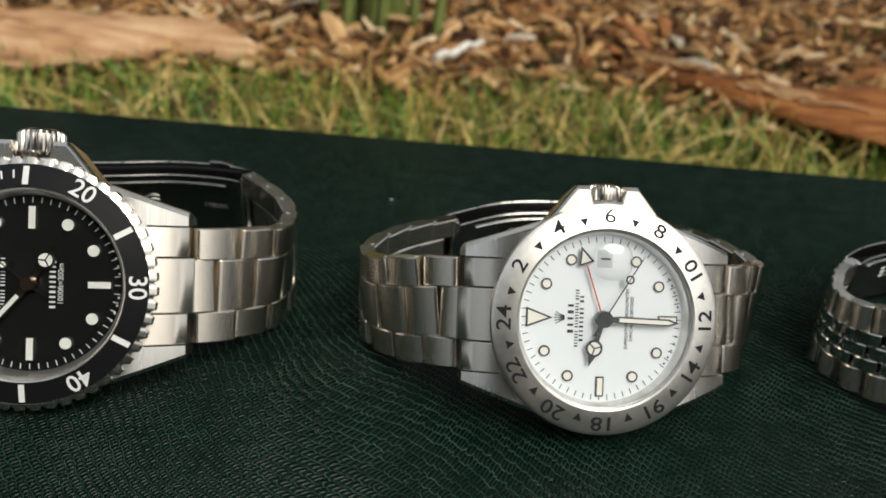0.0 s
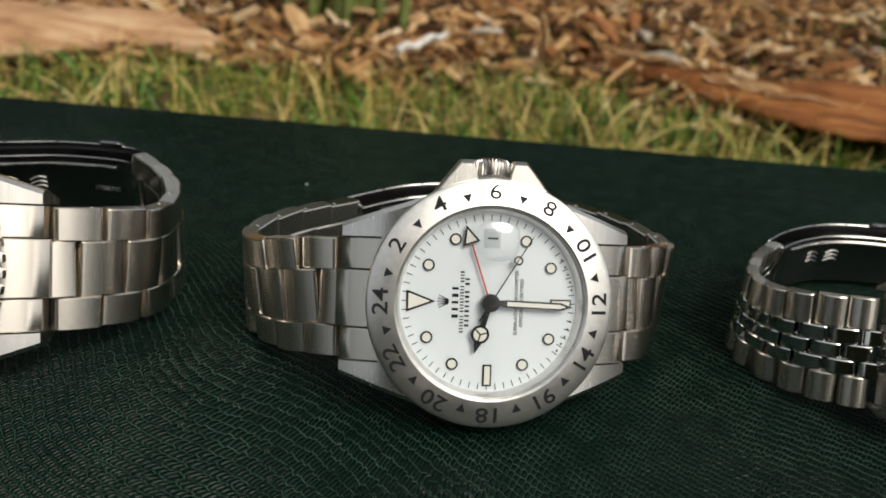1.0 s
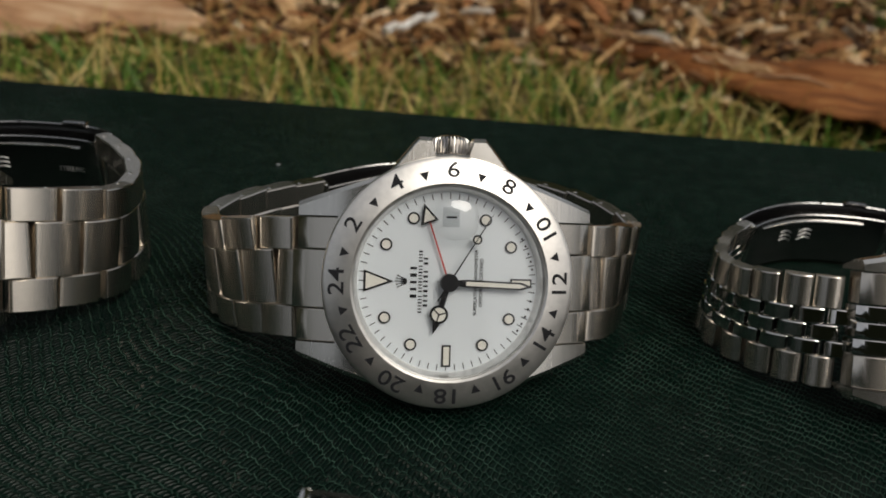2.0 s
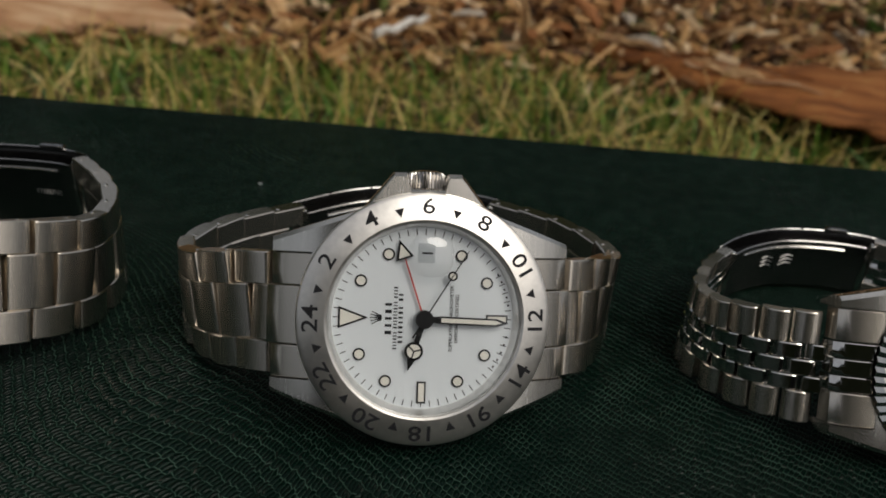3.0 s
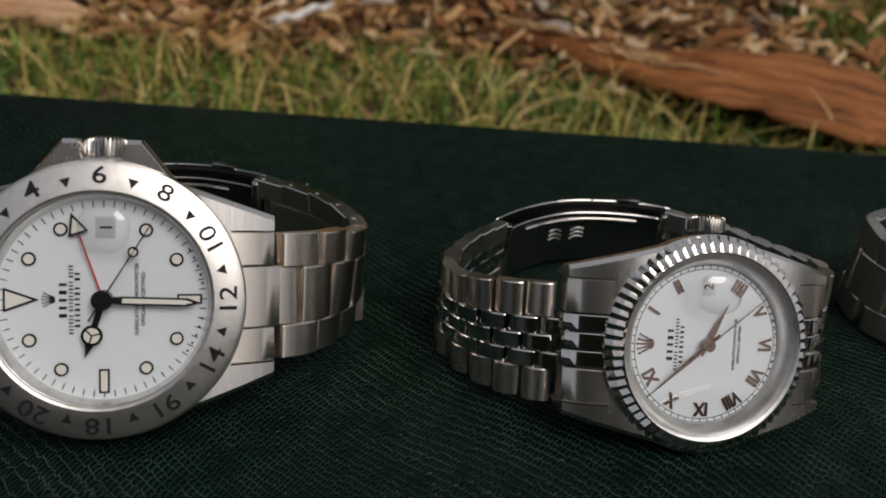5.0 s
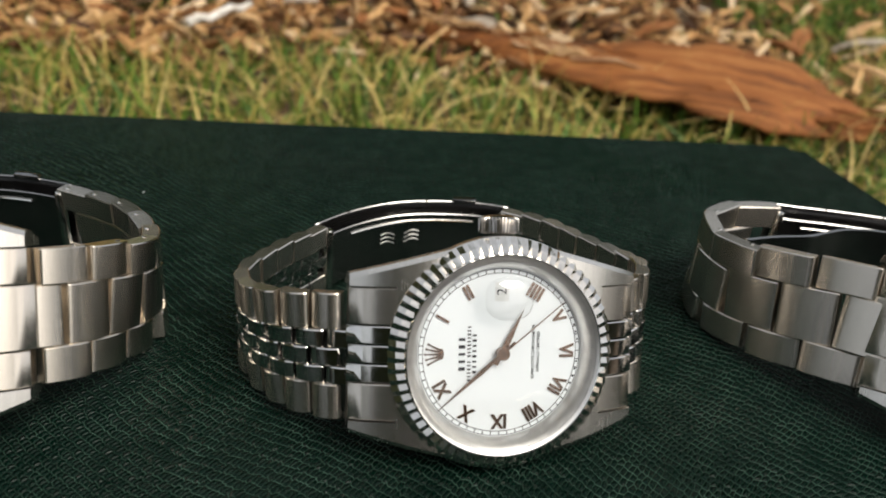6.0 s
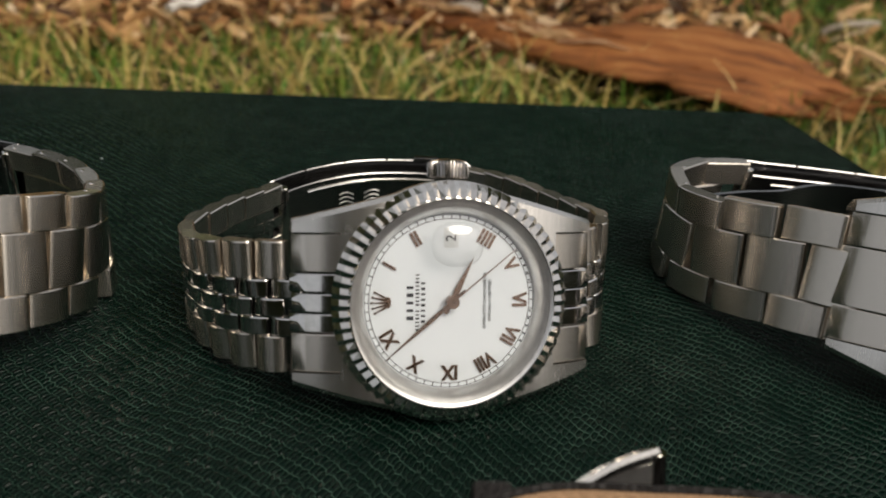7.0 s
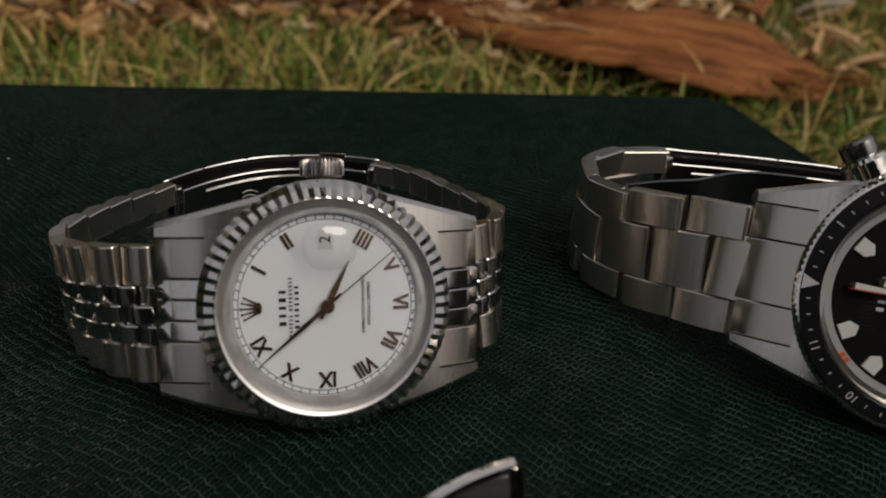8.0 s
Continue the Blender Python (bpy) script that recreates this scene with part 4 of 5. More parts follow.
    clasp(w, loop, mid - 21 * MM, mid + 21 * MM)


roman_watch(0.1186, 0.1270, 0.0162, 11.3, 26.2, -2.5, 0.98)


# -- black chronograph --
def chrono_watch(x, y, h, yaw, tilt, spin, scale=1.0):
    w = watch_base("steel chronograph with black dial and knurled black hour bezel", x, y, yaw, scale)
    h /= scale
    hp = head_pose(h, tilt, spin)
    part("case", done(case_bm(20.3 * MM, 27.2 * MM, 12.9 * MM, (18.8 * MM, 11.1 * MM), False, 7.2 * MM, 1.0 * MM), "case"), BRUSHED_UP, w, "steel case with polished edges", hp)
    part("case_back", done(lathe([(0, -11 * MM), (14 * MM, -11 * MM), (17 * MM, -9.4 * MM), (17.4 * MM, -8 * MM)], 64), "case_back"), POLISHED, w, m=hp)

    def knurl(k, i, r, z):
        return (r - (0.35 * MM if (k + i) % 2 and i in (2, 3, 4, 5) else 0.0), z)
    bez = part("bezel", done(lathe([(17.6 * MM, 2.9 * MM), (20.0 * MM, 2.7 * MM), (20.7 * MM, 2.5 * MM), (21.0 * MM, 2.1 * MM), (21.0 * MM, 1.6 * MM), (20.8 * MM, 1.2 * MM), (19.9 * MM, 0.9 * MM)], 240, knurl), "bezel", 20), POLISHED, w, "knurled steel bezel with black hour insert", hp)
    part("insert", done(lathe([(17.6 * MM, 3.02 * MM), (20.1 * MM, 2.82 * MM), (20.2 * MM, 2.5 * MM), (17.6 * MM, 2.75 * MM)], 128, closed=True), "insert"), INSERT, bez, "matt black hour insert", hp)
    tip = pose(0, 0, 0, -4)
    for k in range(12):
        at = hp @ radial(k * 5, 18.85 * MM, 2.96 * MM) @ tip
        if k == 0:
            part("marker", done(prism([(-1.2 * MM, 1.2 * MM), (1.2 * MM, 1.2 * MM), (0, -1.3 * MM)], -0.05 * MM, 0.05 * MM), "marker"), GREY_RING, bez, m=at)
        else:
            part("numeral", text_mesh(str(k), 1.9 * MM, 0.00006), GREY_RING, bez, m=at)
    part("fine_ticks", done(merge([(box_bm(0.18 * MM, 0.6 * MM, 0.1 * MM), radial(k * 1.25, 18.85 * MM, 2.96 * MM) @ tip) for k in range(48) if k % 4]), "fine_ticks"), GREY_RING, bez, m=hp)
    part("rehaut", done(lathe([(16.5 * MM, 0.3 * MM), (17.0 * MM, 2.4 * MM), (17.7 * MM, 2.9 * MM)], 128), "rehaut"), POLISHED, w, "polished inner ring", hp)
    dial = part("dial", done(disc(16.7 * MM, -0.6 * MM, 0), "dial"), BLACK_DIAL, w, "black dial with grey minute ring", hp)
    ring = part("chapter_ring", done(ring_bm(14.7 * MM, 16.6 * MM, 0.02 * MM, 0.25 * MM, 128), "chapter_ring"), GREY_RING, dial, "pale grey minute ring", hp)
    part("ring_ticks", done(ticks_bm(14.8 * MM, 16.5 * MM, 0.16 * MM, 0.28 * MM, 60), "ring_ticks"), INK, ring, m=hp)
    for k in range(12):
        if k in (0, 3, 9):
            continue
        me = done(prism([(a * MM, b * MM) for a, b in ((-1.2, 1.3), (1.2, 1.3), (1.2, -0.7), (0, -1.7), (-1.2, -0.7))], 0, 0.45 * MM, 0.1 * MM), "hour_marker")
        part("hour_marker", me, LUME, dial, m=hp @ radial(k * 5, 12.9 * MM, 0.02 * MM))
    for k in (10.5, 9.3):
        part("orange_figure", done(bar_text([0.8 * MM, 0.8 * MM], 1.3 * MM, 0.25 * MM), "orange_figure"), ORANGE, dial, m=hp @ radial(k * 5, 15.6 * MM, 0.32 * MM))
    part("subdial", done(merge([(ring_bm(3.7 * MM, 3.85 * MM, 0.02 * MM, 0.07 * MM, 48), Matrix.Identity(4))] + [(box_bm(0.14 * MM, 0.9 * MM, 0.05 * MM, at=(0, 3.2 * MM, 0.05 * MM)), Matrix.Rotation(2 * math.pi * k / 30, 4, 'Z')) for k in range(30)]), "subdial"), PRINT, dial, m=hp @ Matrix.Translation((0, -6.6 * MM, 0)))
    dial_lines(dial, hp, PRINT, [("bars", -7.2, 1.1, (5, 6.0)), ("bars", -5.9, 0.5, (8, 5.0))])
    for name, n, w0, z in (("hour_hand", 9.0, 1.5, 0.7), ("minute_hand", 13.0, 1.3, 1.0)):
        hd = part(name, done(prism([(-w0 / 2 * MM, 0), (w0 / 2 * MM, 0), (w0 / 2 * MM, (n - 1) * MM), (0, n * MM), (-w0 / 2 * MM, (n - 1) * MM)], z * MM, (z + 0.15) * MM), name), POLISHED, w, "broad luminous hand", hp @ toward(-1, 0.05 if n > 10 else 0.22))
        part("lume", done(prism([(-w0 * 0.36 * MM, 3 * MM), (w0 * 0.36 * MM, 3 * MM), (w0 * 0.36 * MM, (n - 1.2) * MM), (-w0 * 0.36 * MM, (n - 1.2) * MM)], (z + 0.1) * MM, (z + 0.2) * MM), "lume"), LUME, hd)
    part("second_hand", done(hand_bm(13.0 * MM, 0.3 * MM, 0.2 * MM, 4 * MM, 1.4 * MM), "second_hand"), RED, w, "thin red second hand", hp @ toward(-1, 0.0))
    crystal(w, hp, 17.5 * MM, 3.2 * MM)
    # screw-down pushers and crown on the side
    for ang in (90 + 34, 90 - 34):
        a = radians(ang)
        at = hp @ Matrix.Translation((20.6 * MM * math.cos(a), 20.6 * MM * math.sin(a), -2.4 * MM)) @ Matrix.Rotation(a - math.pi / 2, 4, 'Z') @ Matrix.Rotation(-math.pi / 2, 4, 'X') @ Matrix.Scale(1.25, 4)

        def grip(k, i, r, z):
            return (r - (0.22 * MM if (k + i) % 2 and 2 <= i <= 6 else 0), z)
        p = part("pusher", done(lathe([(0, 0), (2.3 * MM, 0), (2.9 * MM, 0.5 * MM), (2.9 * MM, 1.0 * MM), (2.9 * MM, 1.5 * MM), (2.9 * MM, 2.0 * MM), (2.9 * MM, 2.5 * MM), (2.5 * MM, 3.0 * MM), (1.9 * MM, 3.1 * MM), (1.9 * MM, 3.4 * MM)], 48, grip), "pusher", 20), POLISHED, w, "knurled screw-down pusher", at)
        part("cap", done(lathe([(0, 3.2 * MM), (2.1 * MM, 3.2 * MM), (2.2 * MM, 3.6 * MM), (2.2 * MM, 5.0 * MM), (1.9 * MM, 5.4 * MM), (0, 5.5 * MM)], 32), "cap"), DARKENED_STEEL, p)
    part("crown", done(crown_bm(3.4 * MM, 4.2 * MM, 22), "crown"), CROWN, w, "fluted steel crown", hp @ Matrix.Translation((0, 20.0 * MM, -2.6 * MM)) @ Matrix.Rotation(-math.pi / 2, 4, 'X'))
    end_links(w, hp, 20.8 * MM, 27.3 * MM, 22 * MM, THREE, 1.0 * MM)
    plan = [(21, 4), (30, 8), (40, 14), (48, 22), (51, 31), (48, 40), (38, 47), (22, 50.5), (0, 51), (-22, 50), (-40, 47), (-50, 41), (-54, 33), (-52, 23), (-43, 14.5), (-32, 8.5), (-21, 3.5)]
    loop = Loop(plan, h, tilt, 22 * MM, 18 * MM)
    n = loop.line.length
    mid = n / 2
    flat_links(w, loop, 10.6 * MM, 3.2 * MM, 6.5 * MM, mid - 24 * MM, (BRUSHED, BRUSHED))
    flat_links(w, loop, 10.6 * MM, 3.2 * MM, mid + 36 * MM, n - 6.5 * MM, (BRUSHED, BRUSHED))
    clasp(w, loop, mid - 25 * MM, mid + 37 * MM)
    line = Line(spline([(x * MM, y * MM, 0) for x, y in ((-46.4, 30.4), (-39.8, 34.3), (-32.9, 37.4), (-29.2, 40.3), (-24.8, 43.5), (-19, 45.6), (-10, 46.4))], 8))
    bm = bmesh.new()
    rings = []
    for i in range(41):
        p, d = line.at(line.length * i / 40)
        o = Vector((-d.y, d.x, 0)) * 0.4 * MM
        rings.append([bm.verts.new(p + q + Vector((0, 0, z * MM))) for q, z in ((-o, 3), (-o, 17.5), (o, 17.5), (o, 3))])
    for a, b in zip(rings, rings[1:]):
        for i in range(4):
            bm.faces.new((a[i], a[(i + 1) % 4], b[(i + 1) % 4], b[i]))
    bm.faces.new(rings[0])
    bm.faces.new(rings[-1])
    part("folding_blade", done(bm, "folding_blade"), DARKENED_STEEL, w, "curved polished folding blade")


chrono_watch(0.2063, 0.1279, 0.0185, -14.7, 25.7, -1.0, 0.95)


# ---- leather straps in front ----
def strap_band(points, z0, z1, thick, name, mat, parent, label, side):
    """A band that stands on its edge along a line; side tells which face."""
    line = Line(spline([(x, y, 0) for x, y in points], 8))
    bm = bmesh.new()
    rings = []
    n = 48
    for i in range(n + 1):
        p, d = line.at(line.length * i / n)
        out = Vector((-d.y, d.x, 0)) * side
        e = 0.0004
        prof = ((0, z0), (0, z1 - e), (e, z1), (thick - e, z1), (thick, z1 - e), (thick, z0))
        rings.append([bm.verts.new(p + out * o + Vector((0, 0, z))) for o, z in prof])
    for a, b in zip(rings, rings[1:]):
        for i in range(6):
            bm.faces.new((a[i], a[(i + 1) % 6], b[(i + 1) % 6], b[i]))
    bm.faces.new(rings[0][::-1])
    bm.faces.new(rings[-1])
    return part(name, done(bm, name), mat, parent, label), line


def stitches(line, z, off, count, parent):
    for i in range(count):
        p, d = line.at(line.length * (i + 0.5) / count)
        q, _ = line.at(line.length * (i + 0.5) / count)
        out = Vector((-d.y, d.x, 0))
        m = Matrix.Translation(Vector((p.x, p.y, z)) + out * off) @ Matrix.Rotation(math.atan2(d.y, d.x), 4, 'Z') @ pose(0, 0, 0, 0, 8)
        part("stitch", STITCH, THREAD, parent, m=m)


STITCH = done(box_bm(0.0021, 0.0005, 0.0006, 0.0002, 1), "stitch")


def buckle_strap():
    s = new("watch_strap")
    tagged(s, "black leather watch strap with tan lining and steel buckle", "watch strap", "leather straps on the box")
    pts = [(0.100, 0.055), (0.108, 0.080), (0.124, 0.0905), (0.140, 0.0915), (0.155, 0.0905), (0.172, 0.086), (0.190, 0.070), (0.194, 0.050)]
    outer, line = strap_band(pts, 0.0005, 0.0171, 0.0009, "outer_leather", BLACK_LEATHER, s, "", 1)
    lining, line = strap_band(pts, 0.0008, 0.0168, 0.0012, "lining", TAN_LEATHER, s, "tan leather lining with black stitches", -1)
    stitches(line, 0.0148, -0.0013, 44, lining)
    # buckle: a curved plate with thick rims that stands out behind the strap
    def arc(share):
        out = []
        for i in range(13):
            t = i / 12
            top = 0.0130 + 0.0036 * t + 0.0004 * math.sin(math.pi * t)
            lean = 0.0042 * (1 - share)
            out.append(Vector((0.1292 + 0.0118 * t + 0.3 * lean, 0.0928 + 0.0046 * t + 0.0006 * math.sin(math.pi * t) - lean * t, 0.0035 + (top - 0.0035) * share)))
        return out
    bm = bmesh.new()
    rings = [[bm.verts.new(p + Vector((dx, dy, 0))) for p, dx, dy in ((lo, 0.0002, -0.0004), (hi, 0.0002, -0.0004), (hi, -0.0002, 0.0004), (lo, -0.0002, 0.0004))] for lo, hi in zip(arc(0.1), arc(0.95))]
    for a, b in zip(rings, rings[1:]):
        for i in range(4):
            bm.faces.new((a[i], a[(i + 1) % 4], b[(i + 1) % 4], b[i]))
    bm.faces.new(rings[0])
    bm.faces.new(rings[-1])
    b = part("buckle", done(bm, "buckle"), SATIN, s, "steel pin buckle with polished rim")
    end = [arc(k / 4)[-1] for k in range(5)]
    part("rim", done(merge([(tube(arc(1.0), 0.00085, 8), Matrix.Identity(4)), (tube(arc(0.0), 0.00085, 8), Matrix.Identity(4)), (tube(end, 0.0010, 8), Matrix.Identity(4))]), "rim"), POLISHED, b)
    part("keeper", done(box_bm(0.0045, 0.0048, 0.0166, 0.0007, 2, (0.1215, 0.0903, 0.0084)), "keeper"), BLACK_LEATHER, s, "black leather keeper loop")


buckle_strap()


def clasp_strap():
    s = new("watch_strap")
    tagged(s, "black leather watch strap with a steel folding clasp", "watch strap", "leather straps on the box")
    pts = [(-0.034, 0.030), (-0.031, 0.052), (-0.018, 0.066), (-0.002, 0.0695), (0.012, 0.0705)]
    outer, line = strap_band(pts, 0.0005, 0.0175, 0.0018, "outer_leather", BLACK_LEATHER, s, "", 1)
    lining, line = strap_band(pts, 0.0008, 0.0168, 0.0012, "lining", BLACK_LEATHER, s, "", -1)
    # the open leaf stands on edge and falls away to one side; a bright bow lies before it
    bm = bmesh.new()
    rings = []
    for i in range(13):
        t = i / 12
        x, y, top = 0.0152 + 0.0135 * t, 0.0738 + 0.0012 * math.sin(math.pi * t) - 0.0016 * t, 0.0186 - 0.0022 * t ** 1.3
        rings.append([bm.verts.new(p) for p in ((x, y, 0.002), (x, y, top), (x, y + 0.0007, top), (x, y + 0.0007, 0.002))])
    for u, v in zip(rings, rings[1:]):
        for i in range(4):
            bm.faces.new((u[i], u[(i + 1) % 4], v[(i + 1) % 4], v[i]))
    bm.faces.new(rings[0][::-1])
    bm.faces.new(rings[-1])
    c = part("clasp", done(bm, "clasp"), DARKENED_STEEL, s, "polished steel folding clasp with darkened colour")
    part("end_plate", done(box_bm(0.0013, 0.0034, 0.0168, 0.0004, 2, (0.0150, 0.0732, 0.0103)), "end_plate"), POLISHED, c, "bright end plate")
    bow = [Vector((0.0195 + 0.0125 * k / 10, 0.0708 + 0.0014 * math.sin(math.pi * k / 10), 0.0165 - 0.0008 * k / 10)) for k in range(11)]
    part("bow", done(tube(bow, 0.0006, 8), "bow"), SATIN, c)
    for x in (0.0172, 0.0190):
        part("rivet", done(lathe([(0, 0), (0.0003, 0), (0.0003, 0.0032), (0, 0.0034)], 10), "rivet"), POLISHED, c, m=Matrix.Translation((x, 0.0736, 0.0138)))
    part("hinge", done(box_bm(0.0045, 0.003, 0.0145, 0.0006, 2, (0.0112, 0.0724, 0.0088)), "hinge"), POLISHED, c)


clasp_strap()


# ---- dust on the leather ----
def dust(x, y, size, turn):
    bm = bmesh.new()
    bmesh.ops.create_icosphere(bm, subdivisions=1, radius=size)
    for v in bm.verts:
        v.co.x *= 1.6 + 0.5 * math.sin(v.co.y * 9000)
        v.co.z *= 0.35
    tagged(part("dust_speck", bm, GREY_RING, m=pose(x, y, 0.0001, 0, 0, turn)), "tiny pale speck of dust on green leather", "dust", "dust on the leather")


for x, y, size, turn in ((-0.0208, 0.1995, 0.00035, 20), (0.0432, 0.203, 0.00022, 60)):
    dust(x, y, size, turn)


# ---- lawn, mulch and litter behind the box ----
def inside_box(x, y):
    n = len(BOX)
    for i in range(n):
        (ax, ay), (bx, by) = BOX[i], BOX[(i + 1) % n]
        if (bx - ax) * (y - ay) - (by - ay) * (x - ax) > 0.012 * math.hypot(bx - ax, by - ay):
            return False
    return True


def lawn_edge(x):
    return 0.585 + 0.03 * math.sin(x * 9 + 1.0) + 0.02 * math.sin(x * 23)


def blades(rng, count, area, height, width, curl, keep):
    verts, faces = [], []
    made = 0
    while made < count:
        x, y = rng.uniform(*area[0]), rng.uniform(*area[1])
        if not keep(x, y):
            continue
        made += 1
        h = height * rng.uniform(0.45, 1.25)
        a = rng.uniform(0, 2 * math.pi)
        lean = rng.uniform(0.1, 1.0) * curl
        d = Vector((math.cos(a), math.sin(a), 0))
        b = rng.uniform(0, 2 * math.pi)
        side = Vector((math.cos(b), math.sin(b), rng.uniform(-0.3, 0.3))) * width * rng.uniform(0.6, 1.3)
        base = Vector((x, y, ground_height(x, y) - 0.003))
        k0 = len(verts)
        steps = 4
        for i in range(steps + 1):
            t = i / steps
            p = base + Vector((0, 0, h * (t - 0.45 * lean * t * t))) + d * (h * lean * t ** 1.7)
            s = side * (1 - 0.85 * t ** 2)
            verts += [tuple(p - s), tuple(p + s)]
        for i in range(steps):
            q = k0 + 2 * i
            faces.append((q, q + 1, q + 3, q + 2))
    return verts, faces


rng = random.Random(11)


def on_lawn(x, y):
    if inside_box(x, y):
        return False
    edge = lawn_edge(x) + (0.5 if x > 0.42 else 0.0)
    return y < edge or rng.random() < 0.05


v, f = blades(rng, 15000, ((-0.60, 0.85), (0.18, 1.0)), 0.034, 0.0011, 0.9, on_lawn)
tagged(part("lawn_grass", mesh_from("lawn_grass", v, f, True), GRASS), "short green lawn grass around the box", "grass", kind="stuff")
v, f = blades(rng, 5200, ((-0.60, 0.85), (0.22, 0.75)), 0.052, 0.00075, 1.9, on_lawn)
tagged(part("dry_grass", mesh_from("dry_grass", v, f, True), STRAW), "dry straw coloured grass stems in the lawn", "grass", kind="stuff")


def chips(rng, count):
    verts, faces = [], []
    made = 0
    while made < count:
        x, y = rng.uniform(-0.95, 1.2), 0.55 + 1.25 * rng.random() ** 1.5
        if y < lawn_edge(x) - 0.01 or (x > 0.42 and y < lawn_edge(x) + 0.35 and rng.random() < 0.75):
            continue
        made += 1
        ln = rng.uniform(0.008, 0.034) * (1.5 if rng.random() < 0.12 else 1)
        wd = rng.uniform(0.002, 0.008)
        th = rng.uniform(0.0008, 0.003)
        m = Matrix.Translation((x, y, ground_height(x, y) + rng.uniform(0.0, 0.022))) @ Euler((rng.uniform(-0.6, 0.6), rng.uniform(-0.55, 0.55), rng.uniform(0, 6.283))).to_matrix().to_4x4()
        k = len(verts)
        j = lambda: rng.uniform(0.6, 1.15)
        pts = [(-ln / 2, -wd / 2 * j(), -th), (ln / 2 * j(), -wd / 2 * j() * 0.6, -th), (ln / 2, wd / 2 * j() * 0.7, -th), (-ln / 2 * j(), wd / 2 * j(), -th)]
        pts += [(a * 0.94, b * 0.85, th * j()) for a, b, c in pts]
        verts += [tuple(m @ Vector(p)) for p in pts]
        faces += [tuple(k + i for i in q) for q in ((3, 2, 1, 0), (4, 5, 6, 7), (0, 1, 5, 4), (1, 2, 6, 5), (2, 3, 7, 6), (3, 0, 4, 7))]
    return verts, faces


v, f = chips(rng, 15000)
tagged(part("bark_mulch", mesh_from("bark_mulch", v, f), MULCH), "brown and tan shredded bark mulch", "mulch", kind="stuff")


def slab(name, label, category, points, widths, thick, mat, turn, seed):
    """A piece of bark or wood: a spine with uneven width, curved across and ragged at its edges."""
    r = random.Random(seed)
    line = Line(spline(points, 8))
    verts, faces = [], []
    n, across = 40, 9
    for i in range(n + 1):
        t = i / n
        p, d = line.at(t * line.length)
        side = Vector((-d.y, d.x, 0)).normalized()
        k = t * (len(widths) - 1)
        a = min(int(k), len(widths) - 2)
        w = widths[a] + (widths[a + 1] - widths[a]) * (k - a)
        w *= 1 + 0.16 * noise.noise(Vector((t * 9, seed, 0))) + r.uniform(-0.03, 0.03)
        for sgn in (1, -1):
            for j in range(across):
                u = 2 * j / (across - 1) - 1
                dome = math.sqrt(max(0.0, 1 - 0.85 * u * u))
                z = thick * dome * (1.0 if sgn > 0 else 0.35) + 0.35 * thick * noise.noise(Vector((t * 14, u * 3, seed)))
                q = p + side * u * w + Vector((0, 0, z + turn * u * w))
                verts.append(tuple(q))
    row = 2 * across
    for i in range(n):
        for j in range(across - 1):
            a = i * row + j
            faces.append((a, a + 1, a + row + 1, a + row))
            b = a + across
            faces.append((b + 1, b, b + row, b + row + 1))
        for j in (0, across - 1):
            a = i * row + j
            faces.append((a, a + row, a + row + across, a + across))
    for i in (0, n):
        for j in range(across - 1):
            a = i * row + j
            faces.append((a, a + 1, a + across + 1, a + across))
    bm = bmesh.new()
    me = mesh_from(name, verts, faces, True)
    bm.from_mesh(me)
    bmesh.ops.recalc_face_normals(bm, faces=bm.faces[:])
    bm.to_mesh(me)
    bm.free()
    return tagged(part(name, me, mat), label, category)


bark = slab("bark_slab", "curved slab of red brown bark lying on the lawn", "bark",
     [(0.120, 0.668, -0.086), (0.152, 0.646, -0.083), (0.187, 0.616, -0.080), (0.237, 0.586, -0.076), (0.300, 0.568, -0.072), (0.352, 0.546, -0.074), (0.408, 0.515, -0.087)], [0.004, 0.012, 0.025, 0.048, 0.069, 0.064, 0.014], 0.011, BARK_RED, 0.07, 3)
# fibres that peel from the slab's tail and front edge
fibres = random.Random(12)
for i in range(58):
    if i < 40:
        t = fibres.uniform(-0.12, 0.8)
        a = Vector((0.135, 0.652, -0.072)).lerp(Vector((0.345, 0.492, -0.066)), t)
        if t < 0.4:
            a.z += 0.004
            a.y += fibres.uniform(-0.012, 0.022)
        d = Vector((1.0, -0.55 + fibres.uniform(-0.14, 0.14), fibres.uniform(-0.06, 0.06))) * fibres.uniform(0.02, 0.055)
    else:
        a = Vector((fibres.uniform(0.355, 0.39), fibres.uniform(0.495, 0.565), -0.074))
        d = Vector((1.0, -0.45 + fibres.uniform(-0.3, 0.3), fibres.uniform(-0.1, 0.12))) * fibres.uniform(0.02, 0.05)
    pts = [a + d * (k / 5) + Vector((0, 0, 0.002 * math.sin(k * 1.3 + i))) for k in range(6)]
    part("splinter", done(tube(pts, fibres.uniform(0.0008, 0.0022), 5, 0.4), "splinter"), fibres.choice((CHIP_TAN, BARK_TAN, BARK_RED)) if i < 40 else BARK_RED, bark)
slab("wood_slab", "pale tan split piece of wood at the lawn's edge", "wood",
     [(-0.50, 0.50, -0.086), (-0.375, 0.560, -0.083), (-0.30, 0.592, -0.083), (-0.235, 0.612, -0.083), (-0.180, 0.592, -0.088)], [0.05, 0.054, 0.052, 0.042, 0.010], 0.016, BARK_TAN, 0.10, 5)


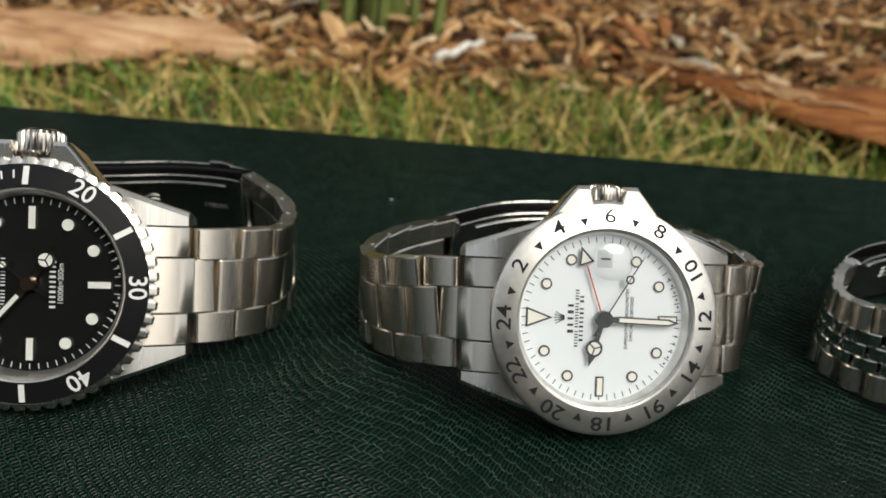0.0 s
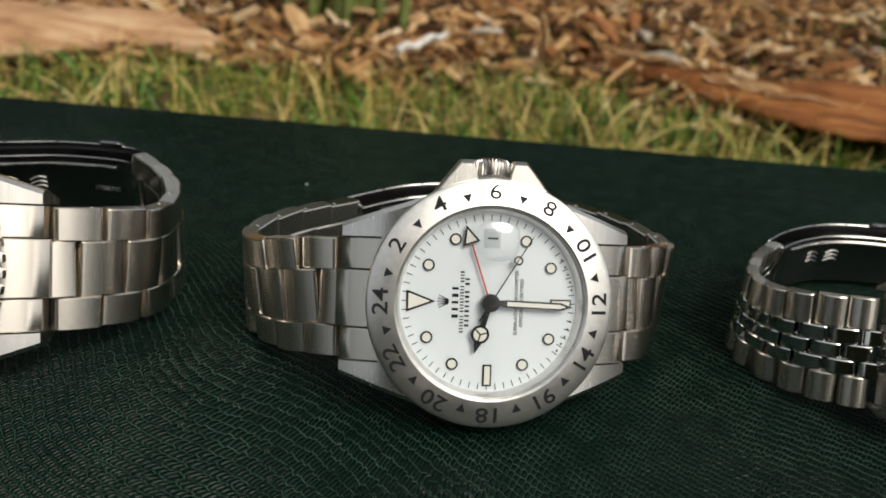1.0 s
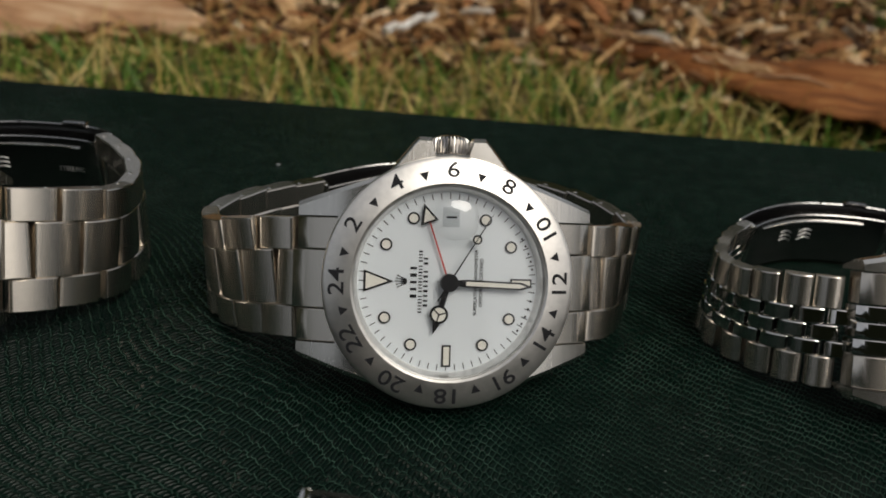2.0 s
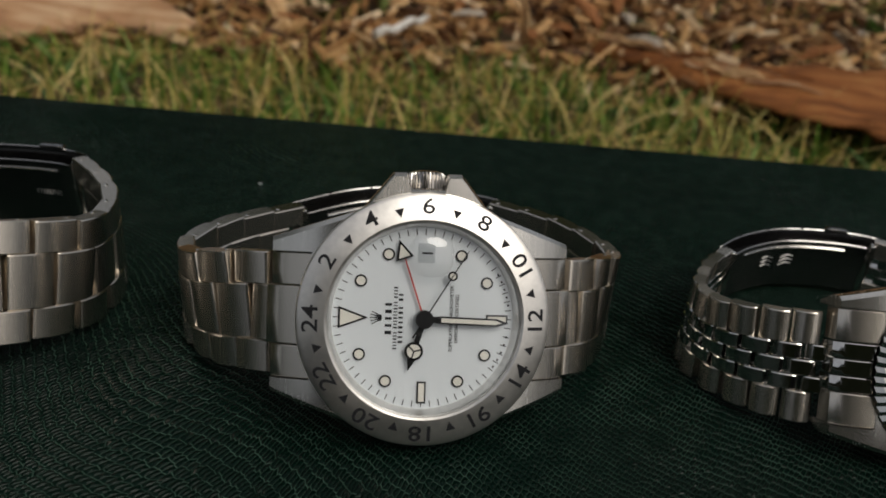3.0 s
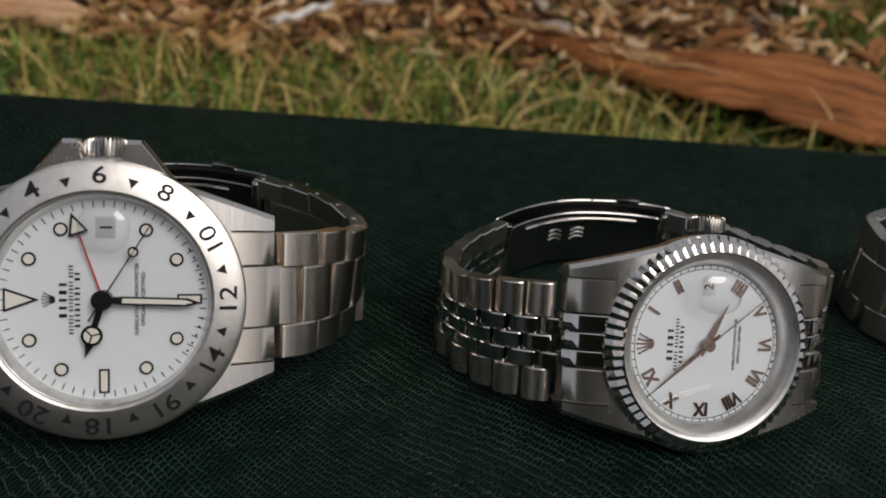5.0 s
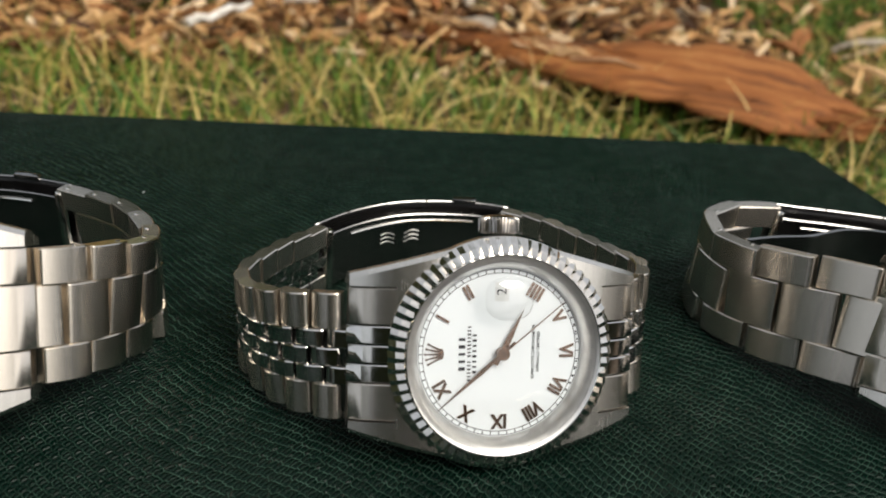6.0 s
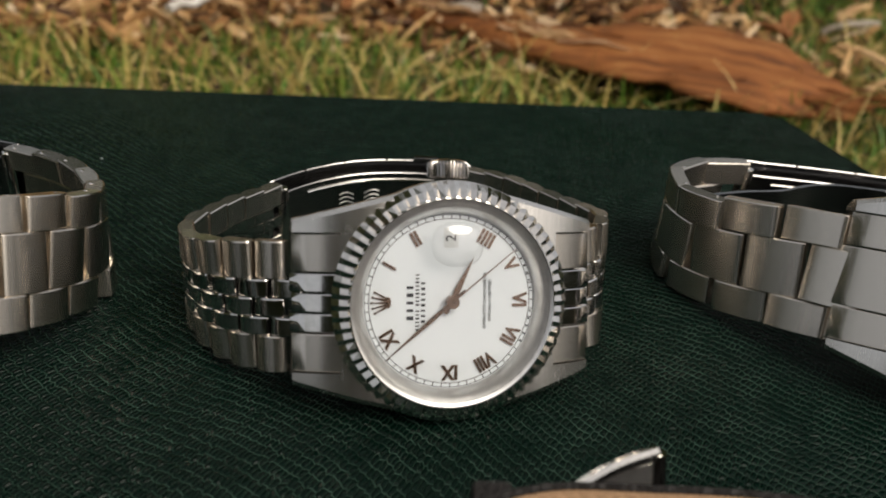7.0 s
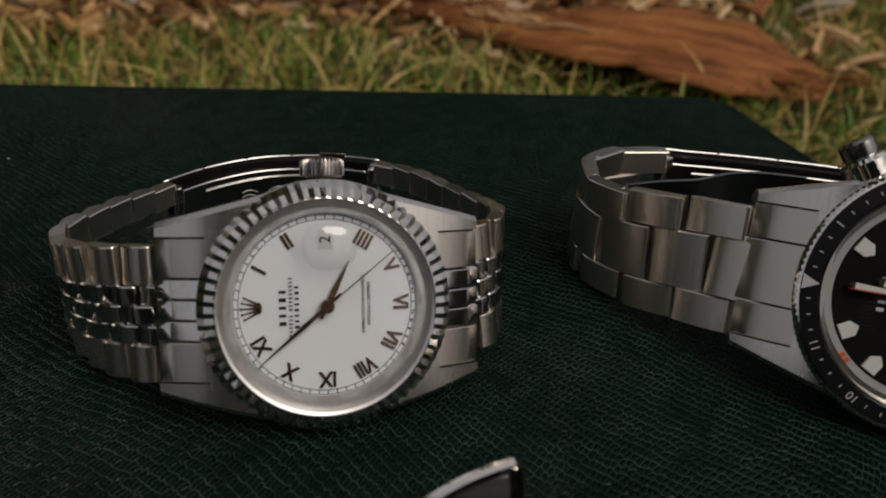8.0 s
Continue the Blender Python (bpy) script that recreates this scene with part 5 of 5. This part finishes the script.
def stick(name, label, a, b, radius, mat):
    pts = [Vector(a).lerp(Vector(b), i / 6) + Vector((0, 0, 0.002 * math.sin(i * 2.1))) for i in range(7)]
    tagged(part(name, done(tube(pts, radius, 7, 0.7), name), mat), label, "stick")


stick("stick", "short weathered white stick lying on the mulch", (-0.0447, 0.586, -0.0665), (-0.0130, 0.649, -0.0655), 0.0034, PALE_STICK)


def reed_clump(x, y, count, seed):
    r = random.Random(seed)
    clump = new("reed_clump")
    tagged(clump, "clump of upright green strap leaves growing in the mulch", "plant")
    clump.location = (x, y, ground_height(x, y) - 0.004)
    for i in range(count):
        bx, by = r.gauss(0, 0.022), r.gauss(0, 0.014)
        a = r.uniform(0, 6.283)
        h = r.uniform(0.16, 0.3)
        lean = r.uniform(0.02, 0.25)
        w = r.uniform(0.003, 0.0055)
        verts, faces = [], []
        for k in range(9):
            t = k / 8
            p = Vector((bx + math.cos(a) * lean * h * t * t, by + math.sin(a) * lean * h * t * t, h * t))
            s = Vector((1, 0.3 * math.sin(a), 0)) * w * (1 - 0.8 * t ** 3)
            for q in (p - s, p + Vector((0, -0.0012, 0)), p + s, p + Vector((0, 0.0012, 0))):
                verts.append(tuple(q))
        for k in range(8):
            for j in range(4):
                faces.append((4 * k + j, 4 * k + (j + 1) % 4, 4 * k + 4 + (j + 1) % 4, 4 * k + 4 + j))
        faces += [(3, 2, 1, 0), (32, 33, 34, 35)]
        part("leaf", mesh_from("leaf", verts, faces, True), REED, clump)


reed_clump(-0.108, 0.725, 26, 2)


# ---- larger loose chips at the lawn's edge ----
def loose_chip(r):
    bm = bmesh.new()
    k = 7
    rings = []
    ln, wd, th = 0.036, 0.010, 0.003
    for i in range(k):
        t = i / (k - 1)
        w2 = wd * (0.35 + 0.65 * math.sin(math.pi * (0.12 + 0.76 * t))) * r.uniform(0.8, 1.15)
        z = 0.003 * math.sin(math.pi * t) + r.uniform(-0.0006, 0.0006)
        rings.append([bm.verts.new(((t - 0.5) * ln, y * w2, z + s * th)) for y, s in ((-0.5, -0.3), (0.5, -0.4), (0.42, 0.5), (-0.1, 0.62), (-0.45, 0.4))])
    for a, b in zip(rings, rings[1:]):
        for i in range(5):
            bm.faces.new((a[i], a[(i + 1) % 5], b[(i + 1) % 5], b[i]))
    bm.faces.new(rings[0])
    bm.faces.new(rings[-1])
    return done(bm, "wood_chip", 30)


r = random.Random(21)
kinds = []
for mat, words in ((CHIP_TAN, "pale tan splinter of wood lying on the mulch"), (CHIP_RED, "red brown chip of bark lying on the mulch"), (CHIP_GREY, "weathered grey chip of wood lying on the mulch")):
    kinds.append(tagged(part("wood_chip", loose_chip(r), mat), words, "wood chip", "loose chips at the lawn's edge"))
for i, c in enumerate(kinds):
    c.matrix_basis = pose(-0.02 + 0.09 * i, 0.64 + 0.02 * i, -0.074, 8, 12, 40 + 50 * i)
for i in range(36):
    x = r.uniform(-0.42, 0.55)
    y = lawn_edge(x) + r.uniform(0.0, 0.22)
    if 0.08 < x < 0.44 and y < 0.66:
        continue
    m = pose(x, y, ground_height(x, y) + 0.021, r.uniform(-14, 14), r.uniform(-24, 24), r.uniform(0, 360))
    c = copy_thing(kinds[i % 3], m)
    k = r.uniform(0.7, 1.5)
    c.scale = (k, k * r.uniform(0.7, 1.2), k)
# one splinter that stands upright
up = copy_thing(kinds[0], pose(0.062, 0.655, -0.062, 10, 82, 30))
tagged(up, "pale tan splinter of wood standing upright in the mulch")


# ---- added dark walls out of view; heights and gaps shape light and reflections ----
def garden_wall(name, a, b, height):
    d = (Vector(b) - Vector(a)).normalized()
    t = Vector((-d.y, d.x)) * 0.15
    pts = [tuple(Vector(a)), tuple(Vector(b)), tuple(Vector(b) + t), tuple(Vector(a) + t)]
    tagged(part(name, prism(pts, -0.12, height, 0.02), WALL_DARK), "added dark green wall out of view, shaping light and reflections", "wall", kind="structure")


garden_wall("unseen_wall_north", (0.95, 2.5), (-0.8, 2.5), 3.7)
garden_wall("unseen_wall_northwest", (-0.8, 2.5), (-4.0, 2.5), 0.9)
garden_wall("unseen_wall_northeast", (4.0, 2.5), (0.95, 2.5), 0.9)
garden_wall("unseen_wall_west", (-3.6, 2.5), (-3.6, -1.2), 3.3)
garden_wall("unseen_wall_west_low", (-3.6, -1.2), (-3.6, -3.6), 0.7)
garden_wall("unseen_wall_southwest", (-3.6, -3.6), (-1.5, -3.6), 0.7)
# tall, in place of the photographer's dark reflection
garden_wall("unseen_wall_south", (-1.5, -3.6), (1.5, -3.6), 3.2)
garden_wall("unseen_wall_southeast", (1.5, -3.6), (3.8, -3.6), 0.7)
garden_wall("unseen_wall_east", (3.8, -3.6), (3.8, 2.5), 0.55)
